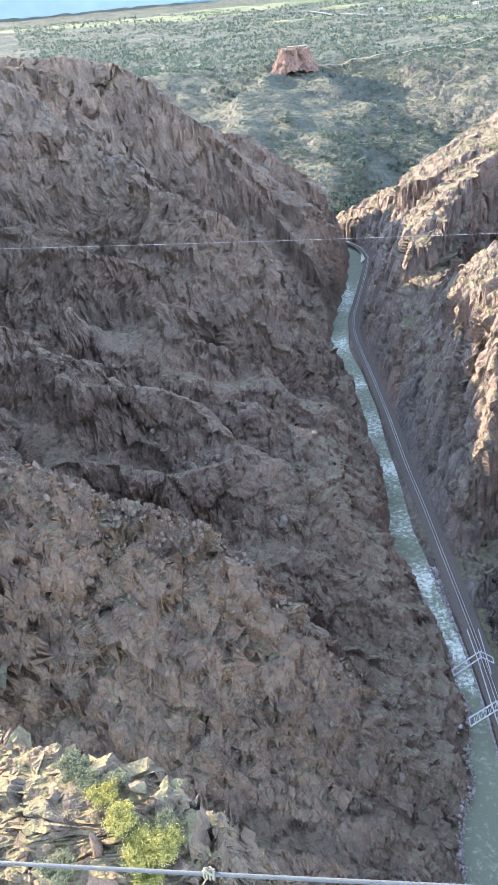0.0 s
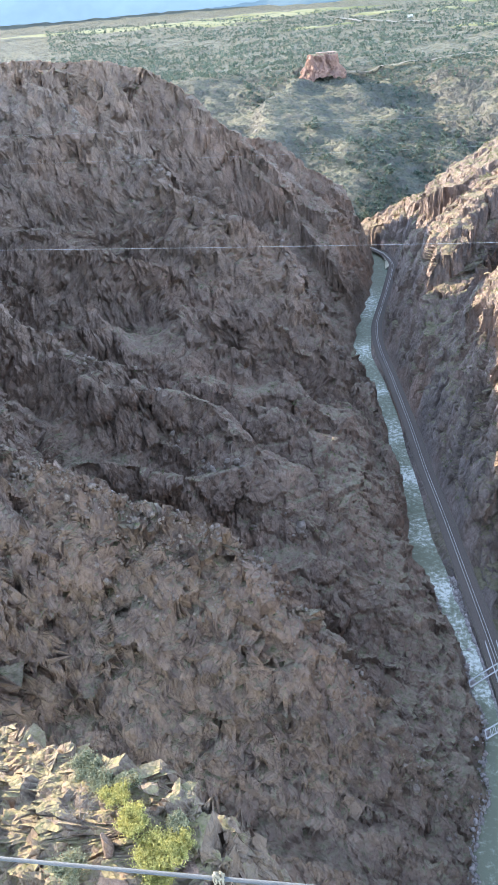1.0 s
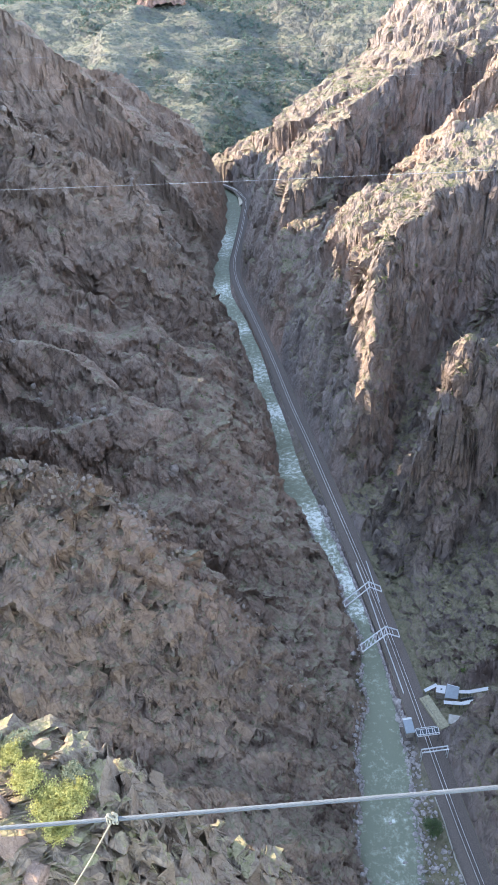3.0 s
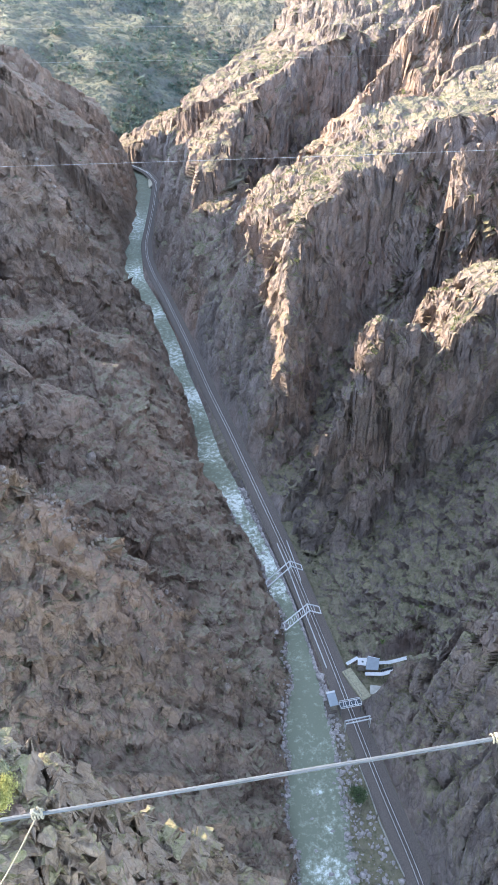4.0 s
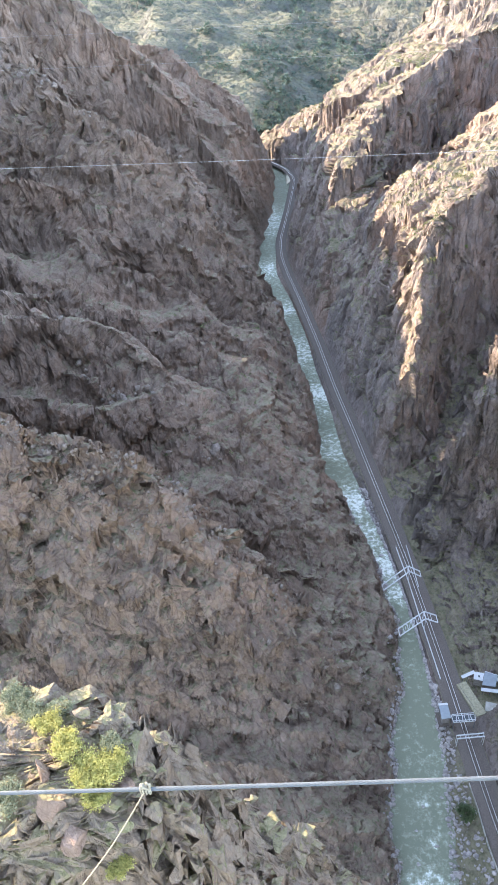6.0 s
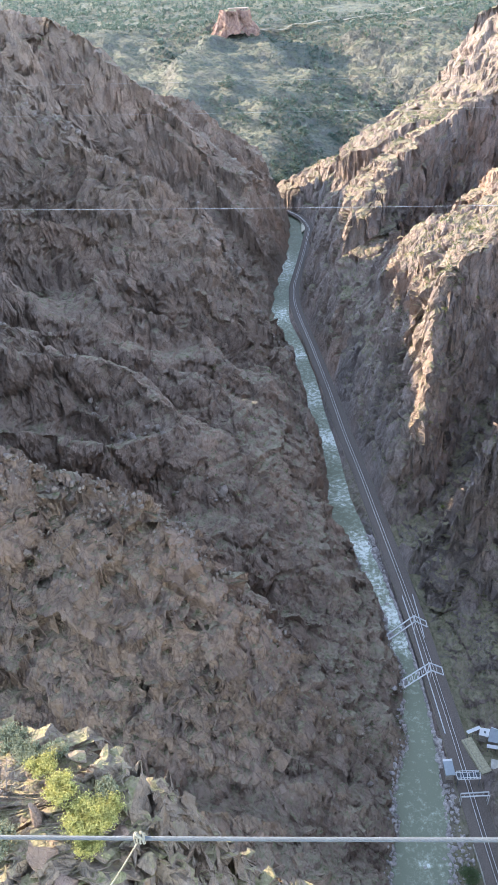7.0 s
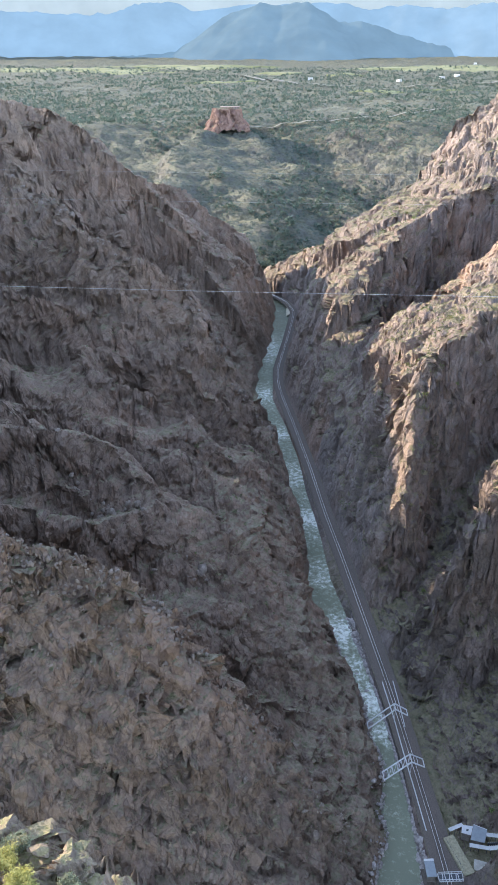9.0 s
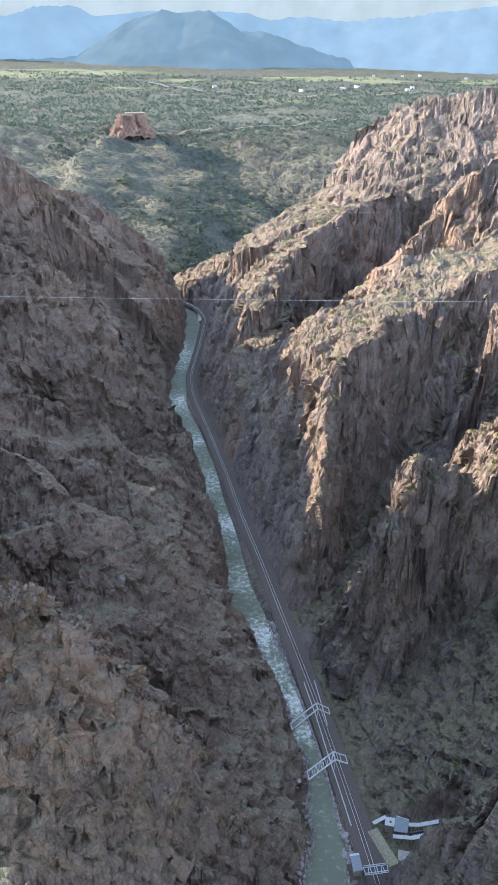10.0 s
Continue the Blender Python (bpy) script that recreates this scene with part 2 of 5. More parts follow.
def mix(n, l, fac, a, b, mode="MIX"):
    m = n.new("ShaderNodeMix")
    m.data_type, m.blend_type = "RGBA", mode
    for s, v in (("Factor", fac), ("A", a), ("B", b)):
        i = [q for q in m.inputs if q.name == s and (q.type == "RGBA" if s != "Factor" else q.type == "VALUE")][0]
        if isinstance(v, (int, float)):
            i.default_value = v
        elif isinstance(v, tuple):
            i.default_value = (*v, 1)
        else:
            l.new(v, i)
    return [q for q in m.outputs if q.type == "RGBA"][0]


def math_node(n, l, op, a, b=0.0):
    m = n.new("ShaderNodeMath")
    m.operation = op
    for i, v in ((0, a), (1, b)):
        if isinstance(v, (int, float)):
            m.inputs[i].default_value = v
        else:
            l.new(v, m.inputs[i])
    return m.outputs[0]


def mapped(n, l, coord, rot=(0, 0, 0), scale=(1, 1, 1)):
    m = n.new("ShaderNodeMapping")
    m.inputs["Rotation"].default_value = [radians(a) for a in rot]
    m.inputs["Scale"].default_value = scale
    l.new(coord, m.inputs["Vector"])
    return m.outputs["Vector"]


def plain(name, colour, rough=0.7, metal=0.0, grain=0.0, size=1.0, spread=0.25):
    """A paint, metal, wood or cloth: colour varied at two scales, with a little relief."""
    m, n, l, b = mat(name)
    co = n.new("ShaderNodeTexCoord").outputs["Object"]
    t1 = tex(n, l, "ShaderNodeTexNoise", 1.3 / size, co, Detail=6.0)
    t2 = tex(n, l, "ShaderNodeTexNoise", 14 / size, co, Detail=3.0)
    dark = tuple(c * (1 - spread) for c in colour)
    light = tuple(min(1, c * (1 + spread)) for c in colour)
    c1 = ramp(n, l, t1.outputs["Fac"], [(0.35, dark), (0.65, light)])
    c2 = mix(n, l, 0.35, c1, ramp(n, l, t2.outputs["Fac"], [(0.3, dark), (0.7, light)]))
    l.new(c2, b.inputs["Base Color"])
    b.inputs["Roughness"].default_value, b.inputs["Metallic"].default_value = rough, metal
    if grain:
        bp = n.new("ShaderNodeBump")
        bp.inputs["Strength"].default_value, bp.inputs["Distance"].default_value = 0.5, grain
        l.new(t2.outputs["Fac"], bp.inputs["Height"])
        l.new(bp.outputs["Normal"], b.inputs["Normal"])
    return m


def rock_material(name, tones, soil, scrub, scale=1.0, flat=(0.74, 0.98), bump=0.6, lean=26, stretch=(1.35, 1.15, 0.75), stone_and_shade=False):
    """Foliated gneiss broken along slanting joints, with soil and scrub where it lies flatter."""
    m, n, l, b = mat(name)
    co = n.new("ShaderNodeTexCoord").outputs["Object"]
    dip = mapped(n, l, mapped(n, l, co, (0, lean, 0)), (0, 0, 0), stretch)
    big = tex(n, l, "ShaderNodeTexNoise", 0.016 / scale, co, Detail=5.0, Distortion=0.8)
    mid = tex(n, l, "ShaderNodeTexNoise", 0.07 / scale, co, Detail=9.0, Roughness=0.7)
    fol = tex(n, l, "ShaderNodeTexNoise", 0.10 / scale, dip, Detail=7.0, Roughness=0.66, Distortion=0.25)
    fine = tex(n, l, "ShaderNodeTexNoise", 0.9 / scale, co, Detail=7.0, Roughness=0.75)
    bent = mix(n, l, 0.5, dip, mid.outputs["Color"], "ADD")
    tone, planes = None, None
    for sc, wt in ((0.17, 2.2), (0.45, 1.3), (1.2, 0.6)):
        cell = tex(n, l, "ShaderNodeTexVoronoi", sc / scale, bent)
        rel = n.new("ShaderNodeVectorMath")
        rel.operation = "SUBTRACT"
        scaled = n.new("ShaderNodeVectorMath")
        scaled.operation = "SCALE"
        l.new(bent, scaled.inputs[0])
        scaled.inputs["Scale"].default_value = 1.0
        l.new(scaled.outputs[0], rel.inputs[0])
        l.new(cell.outputs["Position"], rel.inputs[1])
        tilt = n.new("ShaderNodeVectorMath")
        tilt.operation = "SUBTRACT"
        l.new(cell.outputs["Color"], tilt.inputs[0])
        tilt.inputs[1].default_value = (0.5, 0.5, 0.5)
        dot = n.new("ShaderNodeVectorMath")
        dot.operation = "DOT_PRODUCT"
        l.new(rel.outputs[0], dot.inputs[0])
        l.new(tilt.outputs[0], dot.inputs[1])
        bw = n.new("ShaderNodeRGBToBW")
        l.new(cell.outputs["Color"], bw.inputs[0])
        h1 = math_node(n, l, "ADD", math_node(n, l, "MULTIPLY", dot.outputs["Value"], 1.3 / scale), math_node(n, l, "MULTIPLY", bw.outputs[0], wt * 0.5))
        planes = h1 if planes is None else math_node(n, l, "ADD", planes, h1)
        tone = tone or bw
    c = ramp(n, l, big.outputs["Fac"], [(0.34, tones[0]), (0.5, tones[1]), (0.66, tones[2])])
    c = mix(n, l, 0.24, c, ramp(n, l, mid.outputs["Fac"], [(0.36, tones[0]), (0.5, tones[1]), (0.64, tones[3])]))
    c = mix(n, l, 0.22, c, ramp(n, l, fol.outputs["Fac"], [(0.36, tuple(0.5 * v for v in tones[0])), (0.62, tuple(1.25 * v for v in tones[1]))]))
    c = mix(n, l, 0.14, c, ramp(n, l, fine.outputs["Fac"], [(0.38, tuple(0.55 * v for v in tones[1])), (0.62, tuple(1.3 * v for v in tones[3]))]))
    c = mix(n, l, 0.45, c, ramp(n, l, tone.outputs[0], [(0.2, (0.68, 0.67, 0.67)), (0.8, (1.22, 1.19, 1.16))]), "MULTIPLY")
    # open joints: long straight cracks down the dip, shorter ones across it
    cracks = None
    for rot, st, sc, width in (((0, lean, 0), (1.3, 1.1, 0.5), 0.085, 0.03), ((12, lean - 12, 15), (1.3, 1.1, 0.6), 0.24, 0.035)):
        jv = mapped(n, l, mapped(n, l, co, rot), (0, 0, 0), st)
        jn = tex(n, l, "ShaderNodeTexVoronoi", sc / scale, jv)
        jn.feature = "DISTANCE_TO_EDGE"
        line = ramp(n, l, jn.outputs["Distance"], [(0.0, (0, 0, 0)), (width, (1, 1, 1))])
        c = mix(n, l, math_node(n, l, "MULTIPLY", math_node(n, l, "SUBTRACT", mid.outputs["Fac"], 0.33), 3.0), c, mix(n, l, line, (0.58, 0.56, 0.55), (1, 1, 1)), "MULTIPLY")
        depth = math_node(n, l, "MULTIPLY", math_node(n, l, "MINIMUM", jn.outputs["Distance"], width * 2.0), 6.0)
        cracks = depth if cracks is None else math_node(n, l, "ADD", cracks, depth)
    # tone by landform: stone colour, with sun, shade and haze painted in
    if stone_and_shade:
        tone_of = n.new("ShaderNodeAttribute")
        tone_of.attribute_name = "granite"
        c = mix(n, l, 1.0, c, ramp(n, l, tone_of.outputs["Fac"], [(0.0, (0.55, 0.53, 0.53)), (0.5, (1.0, 0.98, 0.96)), (1.0, (1.3, 1.12, 0.97))]), "MULTIPLY")
    # soil and scrub by slope
    geo = n.new("ShaderNodeNewGeometry")
    sep = n.new("ShaderNodeSeparateXYZ")
    l.new(geo.outputs["Normal"], sep.inputs[0])
    rough_n = tex(n, l, "ShaderNodeTexNoise", 0.25 / scale, co, Detail=5.0)
    lie = math_node(n, l, "ADD", sep.outputs["Z"], math_node(n, l, "MULTIPLY", math_node(n, l, "SUBTRACT", rough_n.outputs["Fac"], 0.5), 0.7))
    flatness = ramp(n, l, lie, [(flat[0], (0, 0, 0)), (flat[1], (1, 1, 1))])
    patch = tex(n, l, "ShaderNodeTexNoise", 0.4 / scale, co, Detail=4.0, Roughness=0.7)
    ground = ramp(n, l, patch.outputs["Fac"], [(0.48, soil), (0.66, scrub)])
    c = mix(n, l, flatness, c, ground)
    l.new(c, b.inputs["Base Color"])
    b.inputs["Roughness"].default_value = 0.88
    b.inputs["Specular IOR Level"].default_value = 0.25
    hsum = math_node(n, l, "ADD", math_node(n, l, "MULTIPLY", fol.outputs["Fac"], 0.7), math_node(n, l, "MULTIPLY", fine.outputs["Fac"], 0.4))
    hsum = math_node(n, l, "ADD", math_node(n, l, "ADD", hsum, cracks), planes)
    bp = n.new("ShaderNodeBump")
    bp.inputs["Strength"].default_value, bp.inputs["Distance"].default_value = bump, 1.8 * scale
    l.new(hsum, bp.inputs["Height"])
    l.new(bp.outputs["Normal"], b.inputs["Normal"])
    return m


ROCK_TONES = ((0.162, 0.113, 0.087), (0.249, 0.186, 0.144), (0.307, 0.209, 0.154), (0.348, 0.278, 0.217))
M_ROCK = rock_material("gorge_rock", ROCK_TONES, (0.21, 0.175, 0.119), (0.112, 0.115, 0.056), flat=(0.80, 1.05), stone_and_shade=True)
M_ROCK_RIGHT = rock_material("sunny_gorge_rock", ((0.132, 0.108, 0.099), (0.216, 0.177, 0.157), (0.276, 0.201, 0.168), (0.318, 0.273, 0.24)), (0.185, 0.158, 0.098), (0.10, 0.098, 0.05), flat=(0.60, 0.94), lean=-6, stretch=(1.35, 1.15, 0.75), stone_and_shade=True)
M_NEAR_ROCK = rock_material("pale_granite", ((0.14, 0.102, 0.073), (0.216, 0.167, 0.125), (0.25, 0.183, 0.13), (0.29, 0.243, 0.185)), (0.225, 0.19, 0.106), (0.158, 0.151, 0.0648), 0.16, (0.72, 0.98))
M_FAR = rock_material("far_hills", ((0.06, 0.068, 0.066), (0.105, 0.105, 0.09), (0.16, 0.145, 0.112), (0.19, 0.17, 0.132)), (0.125, 0.123, 0.083), (0.042, 0.064, 0.05), 3.0, (0.75, 1.0), 0.8)


# ---- mesh makers ----
def grid_mesh(name, P, material, smooth_faces=True):
    """A sheet from an array of rows x columns x 3."""
    rows, cols = P.shape[:2]
    idx = np.arange(rows * cols).reshape(rows, cols)
    quads = np.stack([idx[:-1, :-1], idx[:-1, 1:], idx[1:, 1:], idx[1:, :-1]], -1).reshape(-1)
    me = bpy.data.meshes.new(name)
    me.vertices.add(rows * cols)
    me.vertices.foreach_set("co", P.astype(np.float32).ravel())
    nq = (rows - 1) * (cols - 1)
    me.loops.add(nq * 4)
    me.loops.foreach_set("vertex_index", quads.astype(np.int32))
    me.polygons.add(nq)
    me.polygons.foreach_set("loop_start", np.arange(0, nq * 4, 4, dtype=np.int32))
    me.polygons.foreach_set("use_smooth", np.full(nq, smooth_faces))
    me.materials.append(material)
    me.update(calc_edges=True)
    me.validate()
    return new(name, me)


def even_rows(ys, x0, x1, cols, fine, height, weight, both=False):
    """Points on the height field, evenly spaced along the ground in each row."""
    X = np.empty((len(ys), cols))
    for k, y in enumerate(ys):
        a, b = x0(y), x1(y)
        xs = np.linspace(a, b, int((b - a) / fine) + 2)
        h = height(xs, np.full_like(xs, y))
        step = np.hypot(np.diff(xs), np.diff(h)) * weight(0.5 * (xs[1:] + xs[:-1]), y)
        s = np.concatenate([[0], np.cumsum(step)])
        X[k] = np.interp(np.linspace(0, s[-1], cols), s, xs)
    # keep neighbouring rows in step
    for _ in range(3):
        X[1:-1] = 0.25 * X[:-2] + 0.5 * X[1:-1] + 0.25 * X[2:]
    Y = np.repeat(np.asarray(ys, float)[:, None], cols, 1)
    if not both:
        return np.stack([X, Y, height(X, Y)], -1)
    # then share the rows out along each column, so that faces across the gorge get their points too
    Z = height(X, Y)
    step = np.sqrt(np.diff(X, axis=0) ** 2 + np.diff(Y, axis=0) ** 2 + np.diff(Z, axis=0) ** 2)
    step = 0.35 * step + 0.65 * np.diff(Y, axis=0)
    kernel = np.ones(25) / 25
    step = np.apply_along_axis(lambda v: np.convolve(np.pad(v, 12, mode="edge"), kernel, mode="valid"), 1, step)
    S = np.concatenate([np.zeros((1, cols)), np.cumsum(step, axis=0)])
    base = np.concatenate([[0], np.cumsum(np.diff(np.asarray(ys, float)))])
    base = base / base[-1]
    for j in range(cols):
        u = base * S[-1, j]
        X[:, j], Y[:, j] = np.interp(u, S[:, j], X[:, j]), np.interp(u, S[:, j], Y[:, j])
    return np.stack([X, Y, height(X, Y)], -1)


def normals_of(P):
    du = np.gradient(P, axis=1)
    dv = np.gradient(P, axis=0)
    n = np.cross(du, dv)
    return n / np.maximum(np.linalg.norm(n, axis=-1, keepdims=True), 1e-9)


def break_rock(P, sizes, keep, dip=38.0, long=0.5):
    """Push the sheet in and out in blocks, as joints break the rock."""
    N = normals_of(P)
    x, y, z = P[..., 0], P[..., 1], P[..., 2]
    off = 0
    cd, sd = np.cos(np.radians(dip)), np.sin(np.radians(dip))
    for size, amount, seed in sizes:
        jx = x + 0.22 * size * vnoise(x / size / 2, y / size / 2, z / size / 3, seed + 5)
        across, down = cd * jx + sd * z, sd * jx - cd * z
        off = off + amount * smooth(size * 190, size * 80, y) * facets(across / size, y / size, long * down / size, seed, 0.5)
    steep = np.clip(1.35 - 1.1 * N[..., 2], 0.22, 1)
    return P + N * (off * steep * keep)[..., None]


# ---- the gorge walls ----
ROW_Y = np.concatenate([np.arange(-120, 60, 9), np.arange(60, 330, 1.0), np.arange(330, 560, 1.4), np.arange(560, 1000, 1.9)])


def seen_more(x, y):
    return np.where(np.abs(x - 0.05 * y) < 0.72 * max(y, 40) + 30, 1.0, 0.08)


def wall_keep(P):
    x, y = P[..., 0], P[..., 1]
    L, T = bank_left(y), track_x(y)
    hut_yard = smooth(20, 12, np.abs(y - 186)) * smooth(116, 108, x) * (x > T)
    return np.clip(np.maximum((L - x) / 6, (x - T - 7) / 6), 0, 1) * (1 - hut_yard)


BLOCKS = ((15.0, 5.6, 3), (5.6, 2.0, 4), (2.4, 0.6, 6))
# higher is paler: pinker stone, but also sunlit or hazy walls; shaded feet lower
STONE_AND_SHADE = {"middle_spur": 0.40, "great_wall": 0.42, "dome": 0.52, "dome_shoulder": 0.5, "far_left": 0.6, "tooth": 0.24, "near_right": 0.28, "sunny_buttress": 0.66, "sunny_rib": 0.5, "high_ledge": 0.6, "arete": 0.5, "pink_cliff_right": 0.8, "toe_slab": 0.5, "shoulder": 0.5, "flake": 0.7, "pink_cliff": 0.92, "right_rim": 0.55}


def set_stone_and_shade(ob, P, rest):
    """Tone of each landform: its stone, with light, shade and haze painted in."""
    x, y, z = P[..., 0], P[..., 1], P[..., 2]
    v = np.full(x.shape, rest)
    for name, share in STONE_AND_SHADE.items():
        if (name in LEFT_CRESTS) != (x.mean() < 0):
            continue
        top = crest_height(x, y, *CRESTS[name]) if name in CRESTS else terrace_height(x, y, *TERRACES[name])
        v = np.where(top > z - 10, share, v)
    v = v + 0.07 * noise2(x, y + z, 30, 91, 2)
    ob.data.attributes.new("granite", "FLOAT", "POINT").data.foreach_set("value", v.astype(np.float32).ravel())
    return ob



left_wall = even_rows(ROW_Y, lambda y: -420.0, lambda y: float(bank_left(y)) + 4, 560, 2.0, gorge_height, seen_more, True)
left_wall = break_rock(left_wall, BLOCKS + ((9.0, 2.2, 12),), wall_keep(left_wall), np.interp(left_wall[..., 1], (230, 330), (36.0, 14.0)), 0.5)
tagged(set_stone_and_shade(grid_mesh("cliff_left", left_wall, M_ROCK, False), left_wall, 0.36), "shaded brown granite gorge wall with ribs and gullies", "cliff", kind="structure")
right_wall = even_rows(ROW_Y, lambda y: float(bank_right(y)) - 4, lambda y: 430.0, 600, 2.0, gorge_height, seen_more, True)
right_wall = break_rock(right_wall, BLOCKS, wall_keep(right_wall), -6.0, 0.5)
tagged(set_stone_and_shade(grid_mesh("cliff_right", right_wall, M_ROCK_RIGHT, False), right_wall, 0.28), "pinkish granite gorge wall with sunlit ledges and scrub", "cliff", kind="structure")

# ---- the near spur under the camera ----
SPUR = ([(-60, -20, 272, 9), (-34, 20, 256, 8), (-25.7, 33, 245.6, 8), (-18.1, 30, 248.5, 8), (-15.5, 29, 249.1, 7.5), (-11.9, 27, 249.4, 7), (-11.1, 25.5, 249.2, 5), (-9.2, 24.5, 247.8, 4), (-8.5, 23, 245.3, 3)], 3.2, 2.4, 0.2)
SPUR_EDGE = ([(-12, 30.5, 241.3, 2), (-10.3, 31, 241.4, 4), (-8.9, 31, 239.9, 4), (-6.5, 32, 232.7, 4), (-2.4, 33, 224, 4), (1.1, 34.5, 216.6, 4), (5.8, 36, 206.5, 3), (10.3, 38, 194.5, 3), (30, 50, 130, 3)], 3.6, 2.2, 0.7)


def spur_height(X, Y):
    wx = X + 0.5 * noise2(X, Y, 9, 111) + 0.35 * noise2(X, Y, 3.5, 112)
    wy = Y + 0.5 * noise2(X, Y, 9, 121) + 0.35 * noise2(X, Y, 3.5, 122)
    cx, cy = pillars(wx, wy, 1.7, 123)
    wx, wy = wx + 0.4 * (cx - wx), wy + 0.4 * (cy - wy)
    h = np.maximum(crest_height(wx, wy, *SPUR), crest_height(wx, wy, *SPUR_EDGE))
    return h - 0.5 + 0.3 * noise2(X, Y, 4, 131, 3)


near_spur = even_rows(np.concatenate([np.arange(-14, 10, 0.8), np.arange(10, 58, 0.19)]), lambda y: -40.0, lambda y: 26.0, 430, 0.2, spur_height, lambda x, y: 1.0)
near_spur = break_rock(near_spur, ((2.4, 1.5, 8), (1.1, 0.85, 9), (0.5, 0.38, 10)), np.ones(near_spur.shape[:2]))
tagged(grid_mesh("rock_spur", near_spur, M_NEAR_ROCK, False), "pale jointed granite spur in sun with scrub", "rock spur", kind="structure")

# ---- far ground and mountains ----
far_y = np.concatenate([np.arange(985, 1600, 6), np.arange(1600, 2600, 25), np.arange(2600, 4960, 60)])
far_u = np.linspace(-1, 1, 360)
FX = np.sign(far_u) * (np.abs(far_u) ** 1.4) * 3200 + 200
gx, gy = np.meshgrid(FX, far_y)
far_sheet = np.stack([gx, gy, far_height(gx, gy)], -1)
far_sheet = break_rock(far_sheet, ((60.0, 13.0, 51), (26.0, 6.0, 52)), smooth(2300, 1700, gy) * smooth(985, 1010, gy))
tagged(grid_mesh("ground", far_sheet, M_FAR), "hazy scrub-covered hills and high plain", "ground", kind="structure")
# backdrop material: dark base, with air haze and sky light put in as emission
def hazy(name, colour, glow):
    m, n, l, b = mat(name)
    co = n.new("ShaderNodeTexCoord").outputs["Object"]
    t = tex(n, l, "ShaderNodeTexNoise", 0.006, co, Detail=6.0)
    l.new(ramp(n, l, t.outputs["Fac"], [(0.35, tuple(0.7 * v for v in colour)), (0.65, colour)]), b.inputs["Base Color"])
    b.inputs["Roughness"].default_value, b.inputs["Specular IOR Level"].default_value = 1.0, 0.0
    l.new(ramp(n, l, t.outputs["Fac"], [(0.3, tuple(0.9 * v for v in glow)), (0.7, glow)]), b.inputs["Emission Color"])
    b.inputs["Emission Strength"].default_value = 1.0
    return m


# blue of the distance painted as glow, stronger on the farther range
M_MOUNTAIN = hazy("mountain_haze_glow", (0.04, 0.05, 0.05), (0.026, 0.043, 0.062))
M_RANGE = hazy("range_haze_glow", (0.04, 0.05, 0.06), (0.044, 0.070, 0.098))
MOUNTAIN = ([(-900, 4400, 225), (-334, 4488, 266), (-124, 4598, 431), (57, 4600, 496), (177, 4597, 478), (296, 4590, 504), (480, 4575, 399), (597, 4561, 412), (779, 4534, 346), (957, 4499, 306), (1300, 4450, 235)], 1.0, 0.6)
RANGE = ([(-1900, 4500, 480), (-776, 4700, 440), (-625, 4759, 496), (-421, 4832, 511), (-303, 4841, 461), (-53, 4850, 491), (419, 4832, 504), (546, 4819, 497), (674, 4803, 469), (861, 4773, 493), (1049, 4735, 470), (1351, 4658, 498), (1582, 4585, 524), (1861, 4479, 560), (2600, 4300, 560)], 1.0, 0.8)
for crest, name, label, x0, x1, y0, y1, glow_mat in ((MOUNTAIN, "backdrop", "mountain with two summits beyond the plain, blue haze painted as glow", -1300, 1600, 3900, 4700, M_MOUNTAIN), (RANGE, "backdrop", "mountain range along the skyline, pale blue haze painted as glow", -2400, 2700, 3900, 4930, M_RANGE)):
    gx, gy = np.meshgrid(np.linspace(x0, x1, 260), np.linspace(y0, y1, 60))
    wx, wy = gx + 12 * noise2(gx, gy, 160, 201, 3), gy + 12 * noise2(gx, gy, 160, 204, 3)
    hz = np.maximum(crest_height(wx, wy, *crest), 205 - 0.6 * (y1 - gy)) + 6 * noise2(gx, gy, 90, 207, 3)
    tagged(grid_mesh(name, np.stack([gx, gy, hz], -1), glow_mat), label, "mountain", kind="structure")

# glowing sheet in sky and cloud colour, added to cover the over-bright horizon
M_CLOUD = hazy("sky_and_cloud_glow", (0.05, 0.05, 0.05), (0.075, 0.092, 0.104))
ca, cz = np.meshgrid(np.radians(np.linspace(-48, 48, 140)), np.linspace(150, 620, 20))
cr = 4945 + 30 * noise2(ca * 4000, cz, 400, 211, 2)
tagged(grid_mesh("backdrop", np.stack([cr * np.sin(ca), cr * np.cos(ca), cz], -1), M_CLOUD), "glowing pale blue-grey sheet of sky and cloud along the horizon", "cloud", kind="structure")

# ---- river ----
m, n, l, b = mat("river_water")
co = n.new("ShaderNodeTexCoord").outputs["Object"]
foam = tex(n, l, "ShaderNodeTexNoise", 0.35, co, Detail=8.0, Roughness=0.75)
wide = tex(n, l, "ShaderNodeTexNoise", 0.045, co, Detail=3.0)
rip = tex(n, l, "ShaderNodeTexNoise", 1.6, co, Detail=4.0)
rapid = n.new("ShaderNodeAttribute")
rapid.attribute_name = "rapid"
fsum = math_node(n, l, "ADD", foam.outputs["Fac"], math_node(n, l, "MULTIPLY", math_node(n, l, "SUBTRACT", wide.outputs["Fac"], 0.5), 0.3))
fsum = math_node(n, l, "ADD", fsum, rapid.outputs["Fac"])
c = ramp(n, l, fsum, [(0.42, (0.17, 0.175, 0.12)), (0.54, (0.27, 0.28, 0.205)), (0.66, (0.66, 0.66, 0.58))])
